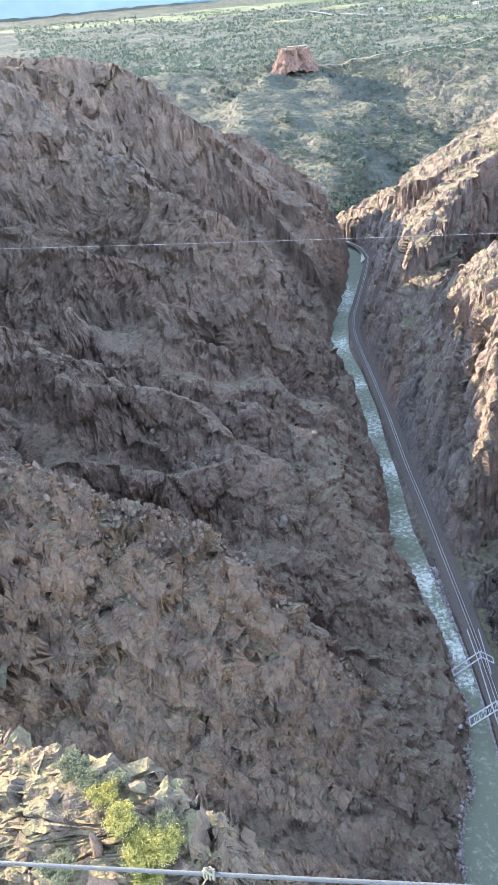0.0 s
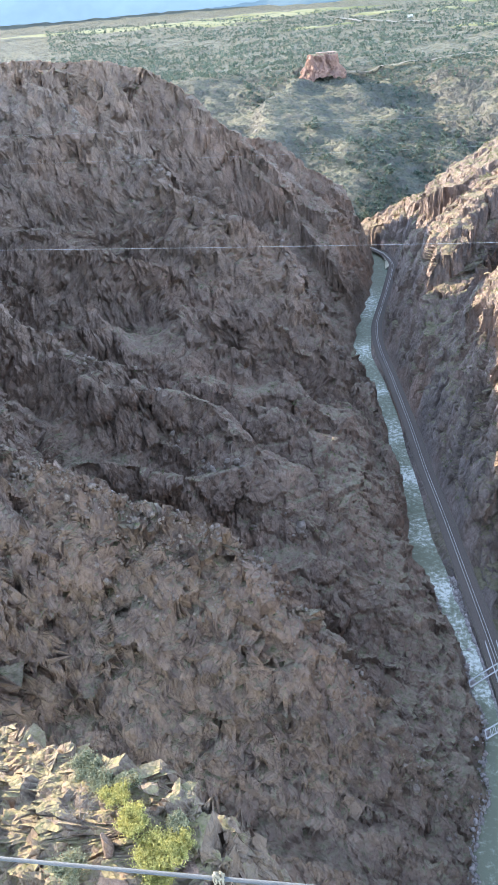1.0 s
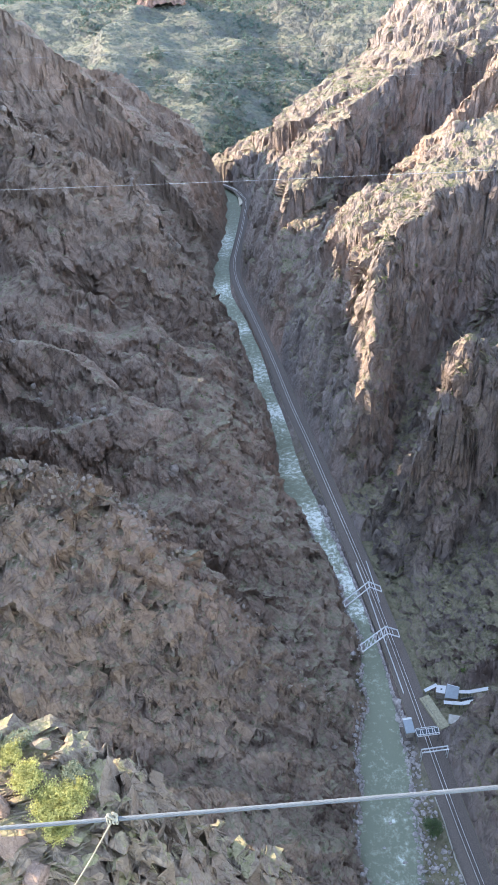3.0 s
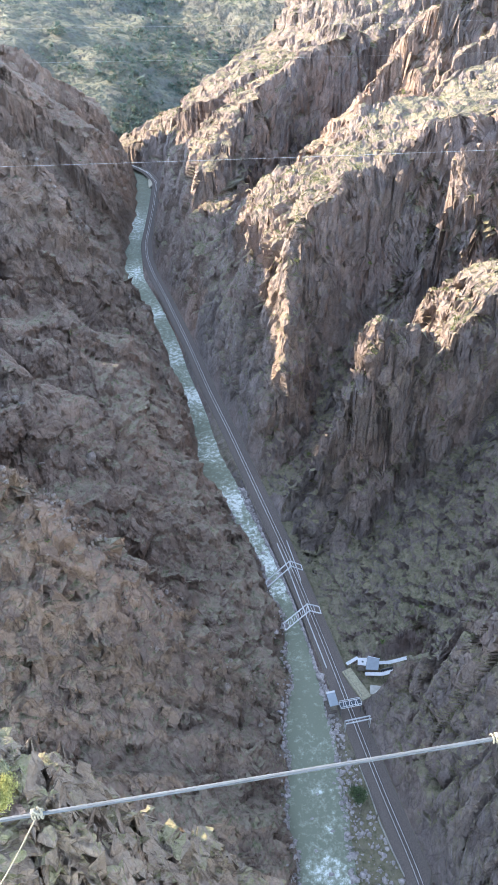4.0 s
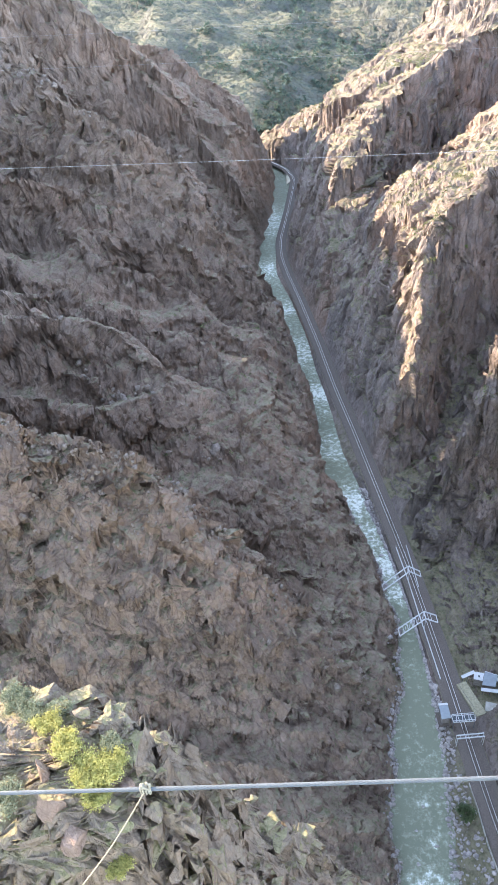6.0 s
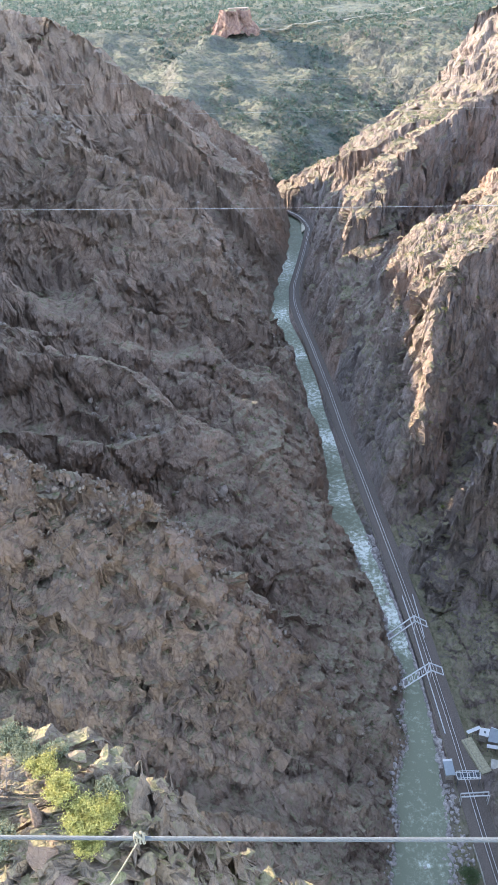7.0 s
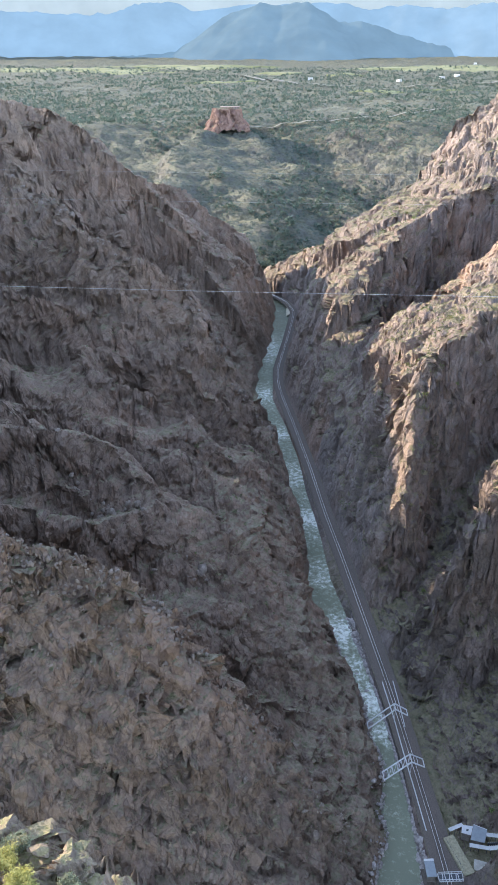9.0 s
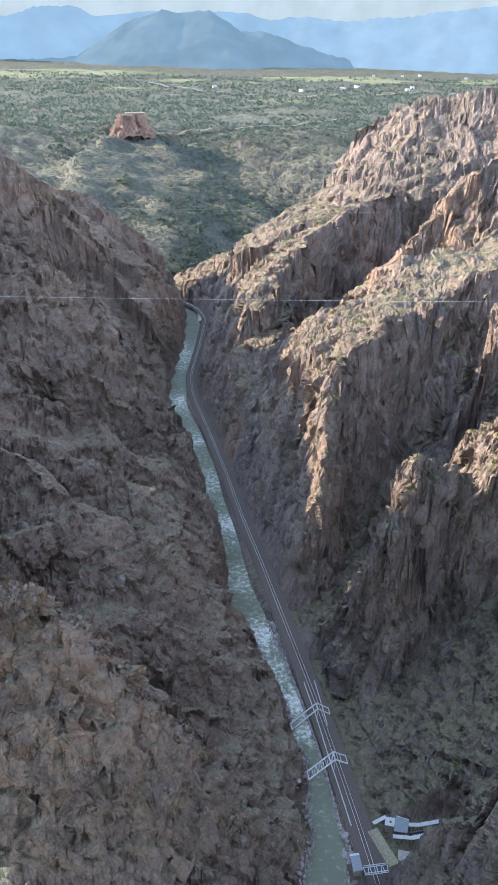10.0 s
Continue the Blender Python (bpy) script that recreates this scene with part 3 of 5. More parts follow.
l.new(c, b.inputs["Base Color"])
b.inputs["Roughness"].default_value = 0.5
b.inputs["Specular IOR Level"].default_value = 0.07
bp = n.new("ShaderNodeBump")
bp.inputs["Strength"].default_value, bp.inputs["Distance"].default_value = 0.6, 0.4
l.new(math_node(n, l, "ADD", rip.outputs["Fac"], foam.outputs["Fac"]), bp.inputs["Height"])
l.new(bp.outputs["Normal"], b.inputs["Normal"])
M_WATER = m
wy_ = np.arange(-120, 1006, 1.5)
P = np.empty((len(wy_), 26, 3))
for k, y in enumerate(wy_):
    P[k, :, 0] = np.linspace(float(bank_left(y)) - 2.5, float(bank_right(y)) + 2.5, 26)
    P[k, :, 1] = y
# white water where the bed drops
RAPIDS = ((52, 114, 6, 0.12), (57, 129, 4, 0.05), (57, 145, 4, 0.02), (63, 250, 9, 0.14), (60, 268, 8, 0.17), (54, 290, 12, 0.16), (48, 320, 14, 0.13),
          (42, 370, 16, 0.10), (41, 430, 25, 0.12), (35, 490, 25, 0.12), (25, 560, 22, 0.12), (15, 640, 25, 0.11), (30, 760, 40, 0.12))
foam_at = np.full(P.shape[:2], -0.10)
for rx_, ry_, rr_, rv_ in RAPIDS:
    foam_at += (rv_ + 0.06) * np.exp(-((P[..., 0] - rx_) ** 2 * 0.5 + (P[..., 1] - ry_) ** 2) / rr_ ** 2)
P[..., 2] = (0.2 + 2.2 * np.maximum(foam_at, 0)) * noise2(P[..., 0], P[..., 1], 4.5, 301, 3)
river = grid_mesh("water", P, M_WATER)
river.data.attributes.new("rapid", "FLOAT", "POINT").data.foreach_set("value", foam_at.astype(np.float32).ravel())
tagged(river, "grey-green river with white rapids along the gorge", "river", kind="structure")

# ---- railway bed ----
M_BALLAST = plain("track_ballast", (0.11, 0.086, 0.069), 0.95, 0, 0.05, 0.6, 0.35)
by = np.arange(-120, 1000, 2.0)
off = np.array([-4.2, -3.6, -1.6, 1.6, 3.6, 6.2])
hz = np.array([-0.6, 0.15, 0.45, 0.45, 0.15, -0.2])
tx = track_x(by)
P = np.stack([tx[:, None] + off, np.repeat(by[:, None], 6, 1), np.repeat((TRACK_Z + hz)[None], len(by), 0)], -1)
tagged(grid_mesh("track_bed", P, M_BALLAST), "dark gravel railway bed along the river", "railway bed", kind="structure")

# pale strip inside the far bend: sunlight on the track put into colour
M_SUNLIT_STRIP = plain("painted_sunlight", (0.52, 0.46, 0.34), 0.95, 0, 0.1, 8.0, 0.2)
sy = np.arange(868, 962, 2.0)
su = np.linspace(0, 1, 8)
sx0, sx1 = bank_right(sy) - 3.0, track_x(sy) - 3.4
P = np.stack([sx0[:, None] + (sx1 - sx0)[:, None] * su, np.repeat(sy[:, None], 8, 1), np.repeat((4.6 * su ** 0.7 + 0.1)[None], len(sy), 0)], -1)
P[..., 2] += 0.25 * noise2(P[..., 0], P[..., 1], 9, 331, 2)
tagged(grid_mesh("sunlit_strip", P, M_SUNLIT_STRIP), "pale strip painted as sunlit track between river and railway at the bend", "sand bar", kind="structure")

# ---- small makers ----
def part(name, bm, material, parent=None, label="", at=None):
    me = bpy.data.meshes.new(name)
    bm.to_mesh(me)
    bm.free()
    me.materials.append(material)
    ob = new(name, me)
    if parent is not None:
        ob.parent = parent
    if at is not None:
        ob.location = at
    if label:
        ob["label"] = label
    return ob


def thing(name, at, label, category, group="", turn=0.0):
    ob = new(name)
    ob.location, ob.rotation_euler = at, (0, 0, radians(turn))
    return tagged(ob, label, category, group)


def box(bm, c, size, turn=0.0, bevel=0.03):
    """A bevelled box about c."""
    r = bmesh.ops.create_cube(bm, size=1)
    vs = r["verts"]
    m = Matrix.Translation(c) @ Matrix.Rotation(radians(turn), 4, "Z") @ Matrix.Diagonal((*size, 1))
    bmesh.ops.transform(bm, matrix=m, verts=vs)
    if bevel:
        es = list({e for v in vs for e in v.link_edges})
        bmesh.ops.bevel(bm, geom=es, offset=min(bevel, min(size) * 0.3), segments=1, affect="EDGES")
    return bm


def beam(bm, a, b, w, h=None):
    """A bar from a to b."""
    a, b = Vector(a), Vector(b)
    d = b - a
    q = d.to_track_quat("Z", "Y").to_matrix().to_4x4()
    r = bmesh.ops.create_cube(bm, size=1)
    bmesh.ops.transform(bm, matrix=Matrix.Translation((a + b) / 2) @ q @ Matrix.Diagonal((w, h or w, d.length, 1)), verts=r["verts"])
    return bm


def tube(bm, pts, radii, sides=7):
    """A tapered tube through points."""
    rings = []
    for k, p in enumerate(pts):
        p = Vector(p)
        d = (Vector(pts[min(k + 1, len(pts) - 1)]) - Vector(pts[max(k - 1, 0)])).normalized()
        u = d.cross((0.31, 0.2, 0.93)).normalized()
        v = d.cross(u)
        rings.append([bm.verts.new(p + radii[k] * (u * math.cos(2 * math.pi * i / sides) + v * math.sin(2 * math.pi * i / sides))) for i in range(sides)])
    for r0, r1 in zip(rings, rings[1:]):
        for i in range(sides):
            bm.faces.new((r0[i], r0[(i + 1) % sides], r1[(i + 1) % sides], r1[i])).smooth = True
    bm.faces.new(rings[0][::-1])
    bm.faces.new(rings[-1])
    return bm


def soup(name, V, quads, material):
    """A mesh object from vertex and face arrays."""
    me = bpy.data.meshes.new(name)
    nq, k = quads.shape
    me.vertices.add(len(V))
    me.vertices.foreach_set("co", V.astype(np.float32).ravel())
    me.loops.add(nq * k)
    me.loops.foreach_set("vertex_index", quads.astype(np.int32).ravel())
    me.polygons.add(nq)
    me.polygons.foreach_set("loop_start", np.arange(0, nq * k, k, dtype=np.int32))
    me.materials.append(material)
    me.update(calc_edges=True)
    return new(name, me)


def leaf_arrays(rng, centres, sizes, count, leaf, flat=0.75, shell=0.35):
    """Small leaf blades scattered in a ragged crown about each centre."""
    n = len(centres)
    d = rng.normal(size=(n, count, 3))
    d /= np.linalg.norm(d, axis=-1, keepdims=True)
    rad = rng.uniform(shell, 1, (n, count, 1)) * rng.uniform(0.75, 1.15, (n, count, 1))
    lump = 1 + 0.25 * np.sin(3.1 * d[..., :1] + 5 * d[..., 1:2] + rng.uniform(0, 6, (n, 1, 1)))
    c = centres[:, None] + d * rad * lump * sizes[:, None, None] * np.array([1, 1, flat])
    u = rng.normal(size=(n, count, 3))
    u /= np.linalg.norm(u, axis=-1, keepdims=True)
    w = np.cross(u, rng.normal(size=(n, count, 3)))
    w /= np.linalg.norm(w, axis=-1, keepdims=True)
    ls = leaf * rng.uniform(0.6, 1.3, (n, count, 1)) * (sizes[:, None, None] if leaf < 0 else 1)
    ls = np.abs(ls)
    V = np.stack([c - u * ls, c + w * ls * 0.45, c + u * ls, c - w * ls * 0.45], 2).reshape(-1, 3)
    return V, np.arange(len(V)).reshape(-1, 4)


def leaf_material(name, dark, light, size=3.0):
    m, n, l, b = mat(name)
    geo = n.new("ShaderNodeNewGeometry")
    co = n.new("ShaderNodeTexCoord").outputs["Object"]
    t = tex(n, l, "ShaderNodeTexNoise", 1 / size, co, Detail=3.0)
    f = math_node(n, l, "ADD", math_node(n, l, "MULTIPLY", geo.outputs["Random Per Island"], 0.6), math_node(n, l, "MULTIPLY", t.outputs["Fac"], 0.5))
    c = ramp(n, l, f, [(0.2, dark), (0.85, light)])
    l.new(c, b.inputs["Base Color"])
    b.inputs["Roughness"].default_value = 0.7
    thin = n.new("ShaderNodeBsdfTranslucent")
    l.new(c, thin.inputs["Color"])
    ms = n.new("ShaderNodeMixShader")
    ms.inputs[0].default_value = 0.35
    l.new(b.outputs[0], ms.inputs[1])
    l.new(thin.outputs[0], ms.inputs[2])
    l.new(ms.outputs[0], n["Material Output"].inputs["Surface"])
    return m


def rock_mesh(bm, rng, c, size, squash=(1, 1, 0.8), detail=2):
    """A broken boulder: a ball cut by random planes."""
    r = bmesh.ops.create_icosphere(bm, subdivisions=detail, radius=1)
    planes = [Vector(rng.normal(size=3)).normalized() for _ in range(13)]
    cuts = rng.uniform(0.35, 0.75, 13)
    for v in r["verts"]:
        for p, q in zip(planes, cuts):
            over = v.co.dot(p) - q
            if over > 0:
                v.co -= p * over
        v.co = Vector(c) + Vector((v.co.x * squash[0], v.co.y * squash[1], v.co.z * squash[2])) * size
    return bm


def rock_arrays(rng, P, sizes):
    """Many small broken stones as one mesh."""
    bm = bmesh.new()
    bmesh.ops.create_icosphere(bm, subdivisions=1, radius=1)
    bm.verts.ensure_lookup_table()
    base = np.array([v.co[:] for v in bm.verts])
    tri = np.array([[v.index for v in f.verts] for f in bm.faces])
    bm.free()
    n = len(P)
    V = base[None] * rng.uniform(0.6, 1.25, (n, len(base), 1)) * rng.uniform(0.6, 1.2, (n, 1, 3)) * sizes[:, None, None]
    V = V + P[:, None]
    F = tri[None] + (np.arange(n) * len(base))[:, None, None]
    return V.reshape(-1, 3), F.reshape(-1, 3)


rng = np.random.default_rng(7)
M_WHITE = plain("white_painted_steel", (0.46, 0.445, 0.42), 0.5, 0.0, 0, 0.6, 0.12)
M_ROOF = plain("blue_grey_metal_roof", (0.20, 0.215, 0.22), 0.45, 0.3, 0, 2.0, 0.12)
M_PALE_ROOF = plain("pale_metal_roof", (0.44, 0.425, 0.40), 0.5, 0.2, 0, 2.0, 0.12)
M_WALL = plain("weathered_boards", (0.20, 0.17, 0.14), 0.85, 0, 0.02, 1.0, 0.3)
M_CONCRETE = plain("stained_concrete", (0.34, 0.31, 0.26), 0.9, 0, 0.02, 2.5, 0.25)
M_YELLOW = plain("yellow_platform_paving", (0.27, 0.235, 0.15), 0.9, 0, 0.01, 1.2, 0.3)
M_RAIL = plain("worn_rail_steel", (0.62, 0.58, 0.54), 0.35, 0.7, 0, 0.5, 0.12)
M_TIMBER = plain("tarred_timber", (0.09, 0.07, 0.055), 0.9, 0, 0.01, 0.5, 0.3)
M_DARK = plain("dark_steel", (0.06, 0.065, 0.07), 0.6, 0.4, 0, 1.0, 0.2)
M_GLASS = plain("dark_window_glass", (0.03, 0.04, 0.05), 0.1, 0.0, 0, 1.0, 0.1)
M_STONE = plain("broken_stone", (0.30, 0.26, 0.235), 0.9, 0, 0.06, 1.5, 0.45)
M_WOOD = plain("grey_branch_wood", (0.17, 0.14, 0.115), 0.9, 0, 0.004, 0.2, 0.3)
M_CORD = plain("weathered_cord", (0.22, 0.195, 0.14), 0.85, 0, 0.002, 0.02, 0.2)
M_STEEL = plain("galvanised_wire", (0.08, 0.086, 0.09), 0.6, 0.1, 0, 0.05, 0.12)
M_WIRE = plain("thin_wire", (0.29, 0.29, 0.29), 0.6, 0.1, 0, 0.5, 0.1)
M_YBUSH = leaf_material("yellow_green_leaves", (0.22, 0.22, 0.06), (0.50, 0.46, 0.16), 0.6)
M_GBUSH = leaf_material("dark_green_leaves", (0.045, 0.075, 0.03), (0.13, 0.17, 0.07), 0.8)
M_GREYBUSH = leaf_material("grey_green_leaves", (0.11, 0.13, 0.08), (0.27, 0.28, 0.18), 0.6)
M_SCRUB = leaf_material("scrub_leaves", (0.055, 0.07, 0.028), (0.19, 0.195, 0.08), 9.0)
M_PINYON = leaf_material("juniper_foliage", (0.045, 0.07, 0.055), (0.095, 0.125, 0.09), 60.0)

# ---- railway ----
ry = np.arange(-120, 985, 1.5)
railway = thing("railway_track", (78, 150, TRACK_Z), "single railway track with worn shiny rails beside the river", "railway track")
for side in (-0.75, 0.75):
    cx = track_x(ry) + 0.9 + side
    prof = np.array([(-0.09, 0.45), (-0.08, 0.68), (0.08, 0.68), (0.09, 0.45)])
    P = np.stack([cx[:, None] + prof[:, 0] - 78, np.repeat(ry[:, None], 4, 1) - 150, np.repeat(prof[None, :, 1], len(ry), 0)], -1)
    ob = grid_mesh("rail", P, M_RAIL)
    ob.parent = railway
tie_mesh = bpy.data.meshes.new("sleeper")
bm = box(bmesh.new(), (0, 0, 0.46), (2.6, 0.26, 0.14), 0, 0.02)
bm.to_mesh(tie_mesh)
bm.free()
tie_mesh.materials.append(M_TIMBER)
for k in range(290):
    y = 96 + 0.72 * k
    ob = new("sleeper", tie_mesh)
    ob.parent = railway
    ob.location = (float(track_x(y)) + 0.9 - 78, y - 150, 0)

# white girder of the hanging bridge beside the track
girder = thing("bridge_girder", (70.5, 236, TRACK_Z), "long white steel bridge girder with railing along the river edge", "bridge girder")
gy = np.linspace(277, 196, 28)
gx_ = np.interp(gy, (196, 215, 233, 255, 277), (73.3, 72.2, 71.0, 69.9, 68.0)) - 0.4
bm = bmesh.new()
for k in range(27):
    beam(bm, (gx_[k] - 70.5, gy[k] - 236, 0.9), (gx_[k + 1] - 70.5, gy[k + 1] - 236, 0.9), 0.42, 0.3)
part("top_flange", bm, M_WHITE, girder)
bm = bmesh.new()
for k in range(27):
    beam(bm, (gx_[k] - 70.5, gy[k] - 236, -0.6), (gx_[k + 1] - 70.5, gy[k + 1] - 236, -0.6), 2.4, 0.12)
part("web_plate", bm, M_DARK, girder)
for k in range(0, 28, 3):
    part("post", beam(bmesh.new(), (gx_[k] - 70.5, gy[k] - 236, 0.9), (gx_[k] - 70.5, gy[k] - 236, 2.0), 0.1), M_WHITE, girder)


outer = thing("bridge_girder", (73.3, 262, TRACK_Z), "short white steel bridge girder beside the track", "bridge girder")
bm = bmesh.new()
beam(bm, (-0.2, 16, 0.9), (0.3, 2, 0.9), 0.4, 0.3)
beam(bm, (0.3, 2, 0.9), (0.6, -13, 0.9), 0.4, 0.3)
part("top_flange", bm, M_WHITE, outer)
bm = bmesh.new()
beam(bm, (-0.2, 16, 0.0), (0.3, 2, 0.0), 0.12, 1.6)
beam(bm, (0.3, 2, 0.0), (0.6, -13, 0.0), 0.12, 1.6)
part("web_plate", bm, M_DARK, outer)


def roof_frame(left, apex, right, width, braced):
    """A frame of two rafters over the track, braced from wall to wall."""
    ox, oy = apex
    t = thing("truss_frame", (ox, oy, 0), "white steel rafter frame braced across the river over the track", "truss", "frames of the hanging bridge")
    A = [Vector((left[0] - ox, left[1] - oy + s, 9.0)) for s in (width / 2, -width / 2)]
    B = [Vector((0, s, 13.5)) for s in (width / 2, -width / 2)]
    C = [Vector((right[0] - ox, right[1] - oy + s, 11.0)) for s in (width / 2, -width / 2)]
    for k in (0, 1):
        part("rafter", beam(bmesh.new(), A[k], B[k], 0.5, 0.4), M_WHITE, t)
        part("rafter", beam(bmesh.new(), B[k], C[k], 0.5, 0.4), M_WHITE, t)
        part("hanger", beam(bmesh.new(), B[k], (B[k].x, B[k].y, TRACK_Z), 0.16), M_WHITE, t)
    part("ridge_beam", beam(bmesh.new(), B[0], B[1], 0.4), M_WHITE, t)
    part("end_beam", beam(bmesh.new(), C[0], C[1], 0.35), M_WHITE, t)
    part("end_beam", beam(bmesh.new(), A[0], A[1], 0.35), M_WHITE, t)
    n = 6 if braced else 2
    for k in range(1, n):
        f = k / n
        p, q = A[0].lerp(B[0], f), A[1].lerp(B[1], f)
        part("strut", beam(bmesh.new(), p, q, 0.22), M_WHITE, t)
        if braced:
            part("brace", beam(bmesh.new(), q, A[0].lerp(B[0], f + 1 / n if k < n - 1 else 1.0), 0.18), M_WHITE, t)
    part("strut", beam(bmesh.new(), B[0].lerp(C[0], 0.5), B[1].lerp(C[1], 0.5), 0.2), M_WHITE, t)
    return t


roof_frame((55.6, 246.3), (69.2, 253.6), (74.9, 252.2), 3.6, False)
roof_frame((58.6, 219), (71.2, 224.6), (76.9, 224), 4.2, True)


# ---- foot station at the gorge floor ----
def sheet_roof(bm, corners, lift, thick=0.14):
    """A roof slab over four plan corners with their heights."""
    top = [bm.verts.new((x, y, z + lift)) for x, y, z in corners]
    low = [bm.verts.new((x, y, z + lift - thick)) for x, y, z in corners]
    bm.faces.new(top)
    bm.faces.new(low[::-1])
    for i in range(4):
        j = (i + 1) % 4
        bm.faces.new((top[j], top[i], low[i], low[j]))
    return bm


def ground_z(x, y):
    return float(gorge_height(np.array([float(x)]), np.array([float(y)]))[0])


SX, SY, SZ = 93.0, 190.0, 5.0
station = thing("station_building", (SX, SY, SZ), "small station with blue-grey roof and pale canopies on the gorge floor", "station")
part("roof", sheet_roof(bmesh.new(), [(-1.3, 5.9, 4.2), (3.6, 3.6, 4.2), (1.2, -1.7, 3.6), (-4.1, -0.3, 3.6)], 0), M_ROOF, station, "blue-grey sheet metal roof")
part("ridge_cap", beam(bmesh.new(), (-1.3, 5.9, 4.24), (3.6, 3.6, 4.24), 0.3, 0.12), M_PALE_ROOF, station)
bm = bmesh.new()
box(bm, (-0.3, 1.9, 1.4), (4.6, 5.0, 4.4), -24)
part("wall", bm, M_WALL, station)
part("roof", sheet_roof(bmesh.new(), [(-5.6, 6.4, 3.4), (-1.6, 5.5, 3.6), (-3.3, 1.8, 3.3), (-6.8, 3.1, 3.1)], 0), M_PALE_ROOF, station, "small pale roof with dark hatch")
part("hatch", box(bmesh.new(), (-4.2, 4.0, 3.5), (0.8, 0.8, 0.3), -20), M_DARK, station)
bm = bmesh.new()
box(bm, (-4.4, 4.0, 1.0), (3.2, 3.2, 4.2), -22)
part("wall", bm, M_WALL, station)


def canopy(points, width, label):
    """A bent strip of roof on posts."""
    t = thing("canopy", (SX, SY, SZ), label, "canopy", "station canopies")
    for (a, b) in zip(points, points[1:]):
        d = Vector((b[0] - a[0], b[1] - a[1], 0)).normalized()
        nrm = Vector((-d.y, d.x, 0)) * width / 2
        c = [(a[0] + nrm.x, a[1] + nrm.y, a[2]), (b[0] + nrm.x, b[1] + nrm.y, b[2]), (b[0] - nrm.x, b[1] - nrm.y, b[2]), (a[0] - nrm.x, a[1] - nrm.y, a[2])]
        part("roof", sheet_roof(bmesh.new(), c[::-1], 0), M_PALE_ROOF, t)
        for f in (0.1, 0.5, 0.9):
            p = Vector(a).lerp(Vector(b), f)
            part("post", beam(bmesh.new(), (p.x, p.y, -3), (p.x, p.y, p.z - 0.1), 0.16), M_DARK, t)
    return t


canopy([(-11.5, 4.4, 3.0), (-5.5, 6.7, 3.3)], 1.5, "pale sloping metal canopy over the station steps")
canopy([(2.9, 2.0, 3.6), (7.2, 1.3, 3.8), (15.6, 1.3, 5.0)], 1.7, "long pale metal canopy climbing beside the incline")
canopy([(-4.9, -2.2, 3.2), (2.5, -3.8, 3.4), (11.7, -3.6, 4.7)], 1.7, "long pale metal canopy climbing beside the incline")
incline = thing("stair_ramp", (SX, SY, SZ), "dark stepped loading ramp between the two canopies", "stairs")
bm = bmesh.new()
beam(bm, (3.0, -0.9, 1.0), (14.0, -1.2, 3.0), 0.4, 2.4)
part("ramp", bm, M_DARK, incline)
for k in range(14):
    f = k / 13
    part("step", box(bmesh.new(), (3.6 + 9.8 * f, -0.9 - 0.3 * f, 1.4 + 1.8 * f), (0.32, 1.9, 0.16), 3), M_CONCRETE, incline)
slab = thing("concrete_slab", (91.0, 180.6, 5.6), "tilted square concrete slab below the station", "slab")
part("slab", box(bmesh.new(), (0, 0, 0), (5.2, 4.6, 0.35), -18), M_CONCRETE, slab)
deck = thing("platform", (83.6, 185.5, TRACK_Z), "yellowish paved platform between the station and the track", "platform")
part("paving", box(bmesh.new(), (0, 0, 0.5), (4.6, 16.5, 1.3), 17), M_YELLOW, deck)
for k in range(7):
    part("fence_post", beam(bmesh.new(), (-4.2 + 0.75 * k, 7.4 - 2.3 * k, 1.1), (-4.2 + 0.75 * k, 7.4 - 2.3 * k, 2.2), 0.08), M_DARK, deck)
part("fence_rail", beam(bmesh.new(), (-4.2, 7.4, 2.1), (0.3, -6.4, 2.1), 0.07), M_DARK, deck)

hut = thing("trackside_hut", (70.5, 178.2, TRACK_Z - 0.6), "small trackside hut with blue-grey metal roof above the river", "hut")
part("wall", box(bmesh.new(), (0, 0, 2.0), (3.0, 5.0, 4.4), 2), M_WALL, hut)
part("roof", sheet_roof(bmesh.new(), [(-2.0, 2.9, 4.6), (-2.0, -3.2, 4.2), (1.9, -3.1, 4.4), (1.8, 2.9, 4.9)], 0.0), M_ROOF, hut, "blue-grey sheet metal roof")
part("fascia", beam(bmesh.new(), (-2.0, 3.2, 4.75), (1.8, 3.2, 5.0), 0.9, 0.16), M_WHITE, hut)
part("door", box(bmesh.new(), (1.56, -0.6, 1.2), (0.08, 1.0, 2.1), 2), M_WHITE, hut)
part("deck", box(bmesh.new(), (-0.6, -0.5, -0.3), (4.6, 6.6, 0.25), 2), M_TIMBER, hut)
for px_, py_ in ((-2.6, 2.4), (-2.6, -3.2), (1.4, -3.2)):
    part("pile", beam(bmesh.new(), (px_, py_, -4.2), (px_, py_, -0.3), 0.25), M_TIMBER, hut)

cross = thing("footbridge", (77.0, 173.8, TRACK_Z), "short white lattice footbridge over the railway track", "footbridge")
part("deck", box(bmesh.new(), (0, 0, 5.2), (8.9, 2.6, 0.14), 2), M_DARK, cross)
for s in (-1.5, 1.5):
    for z in (5.2, 6.3):
        part("chord", beam(bmesh.new(), (-4.5, s - 0.15, z), (4.5, s + 0.15, z), 0.22), M_WHITE, cross)
    for k in range(8):
        f = -4.5 + 9 * k / 7
        part("upright", beam(bmesh.new(), (f, s, 5.2), (f, s, 6.3), 0.12), M_WHITE, cross)
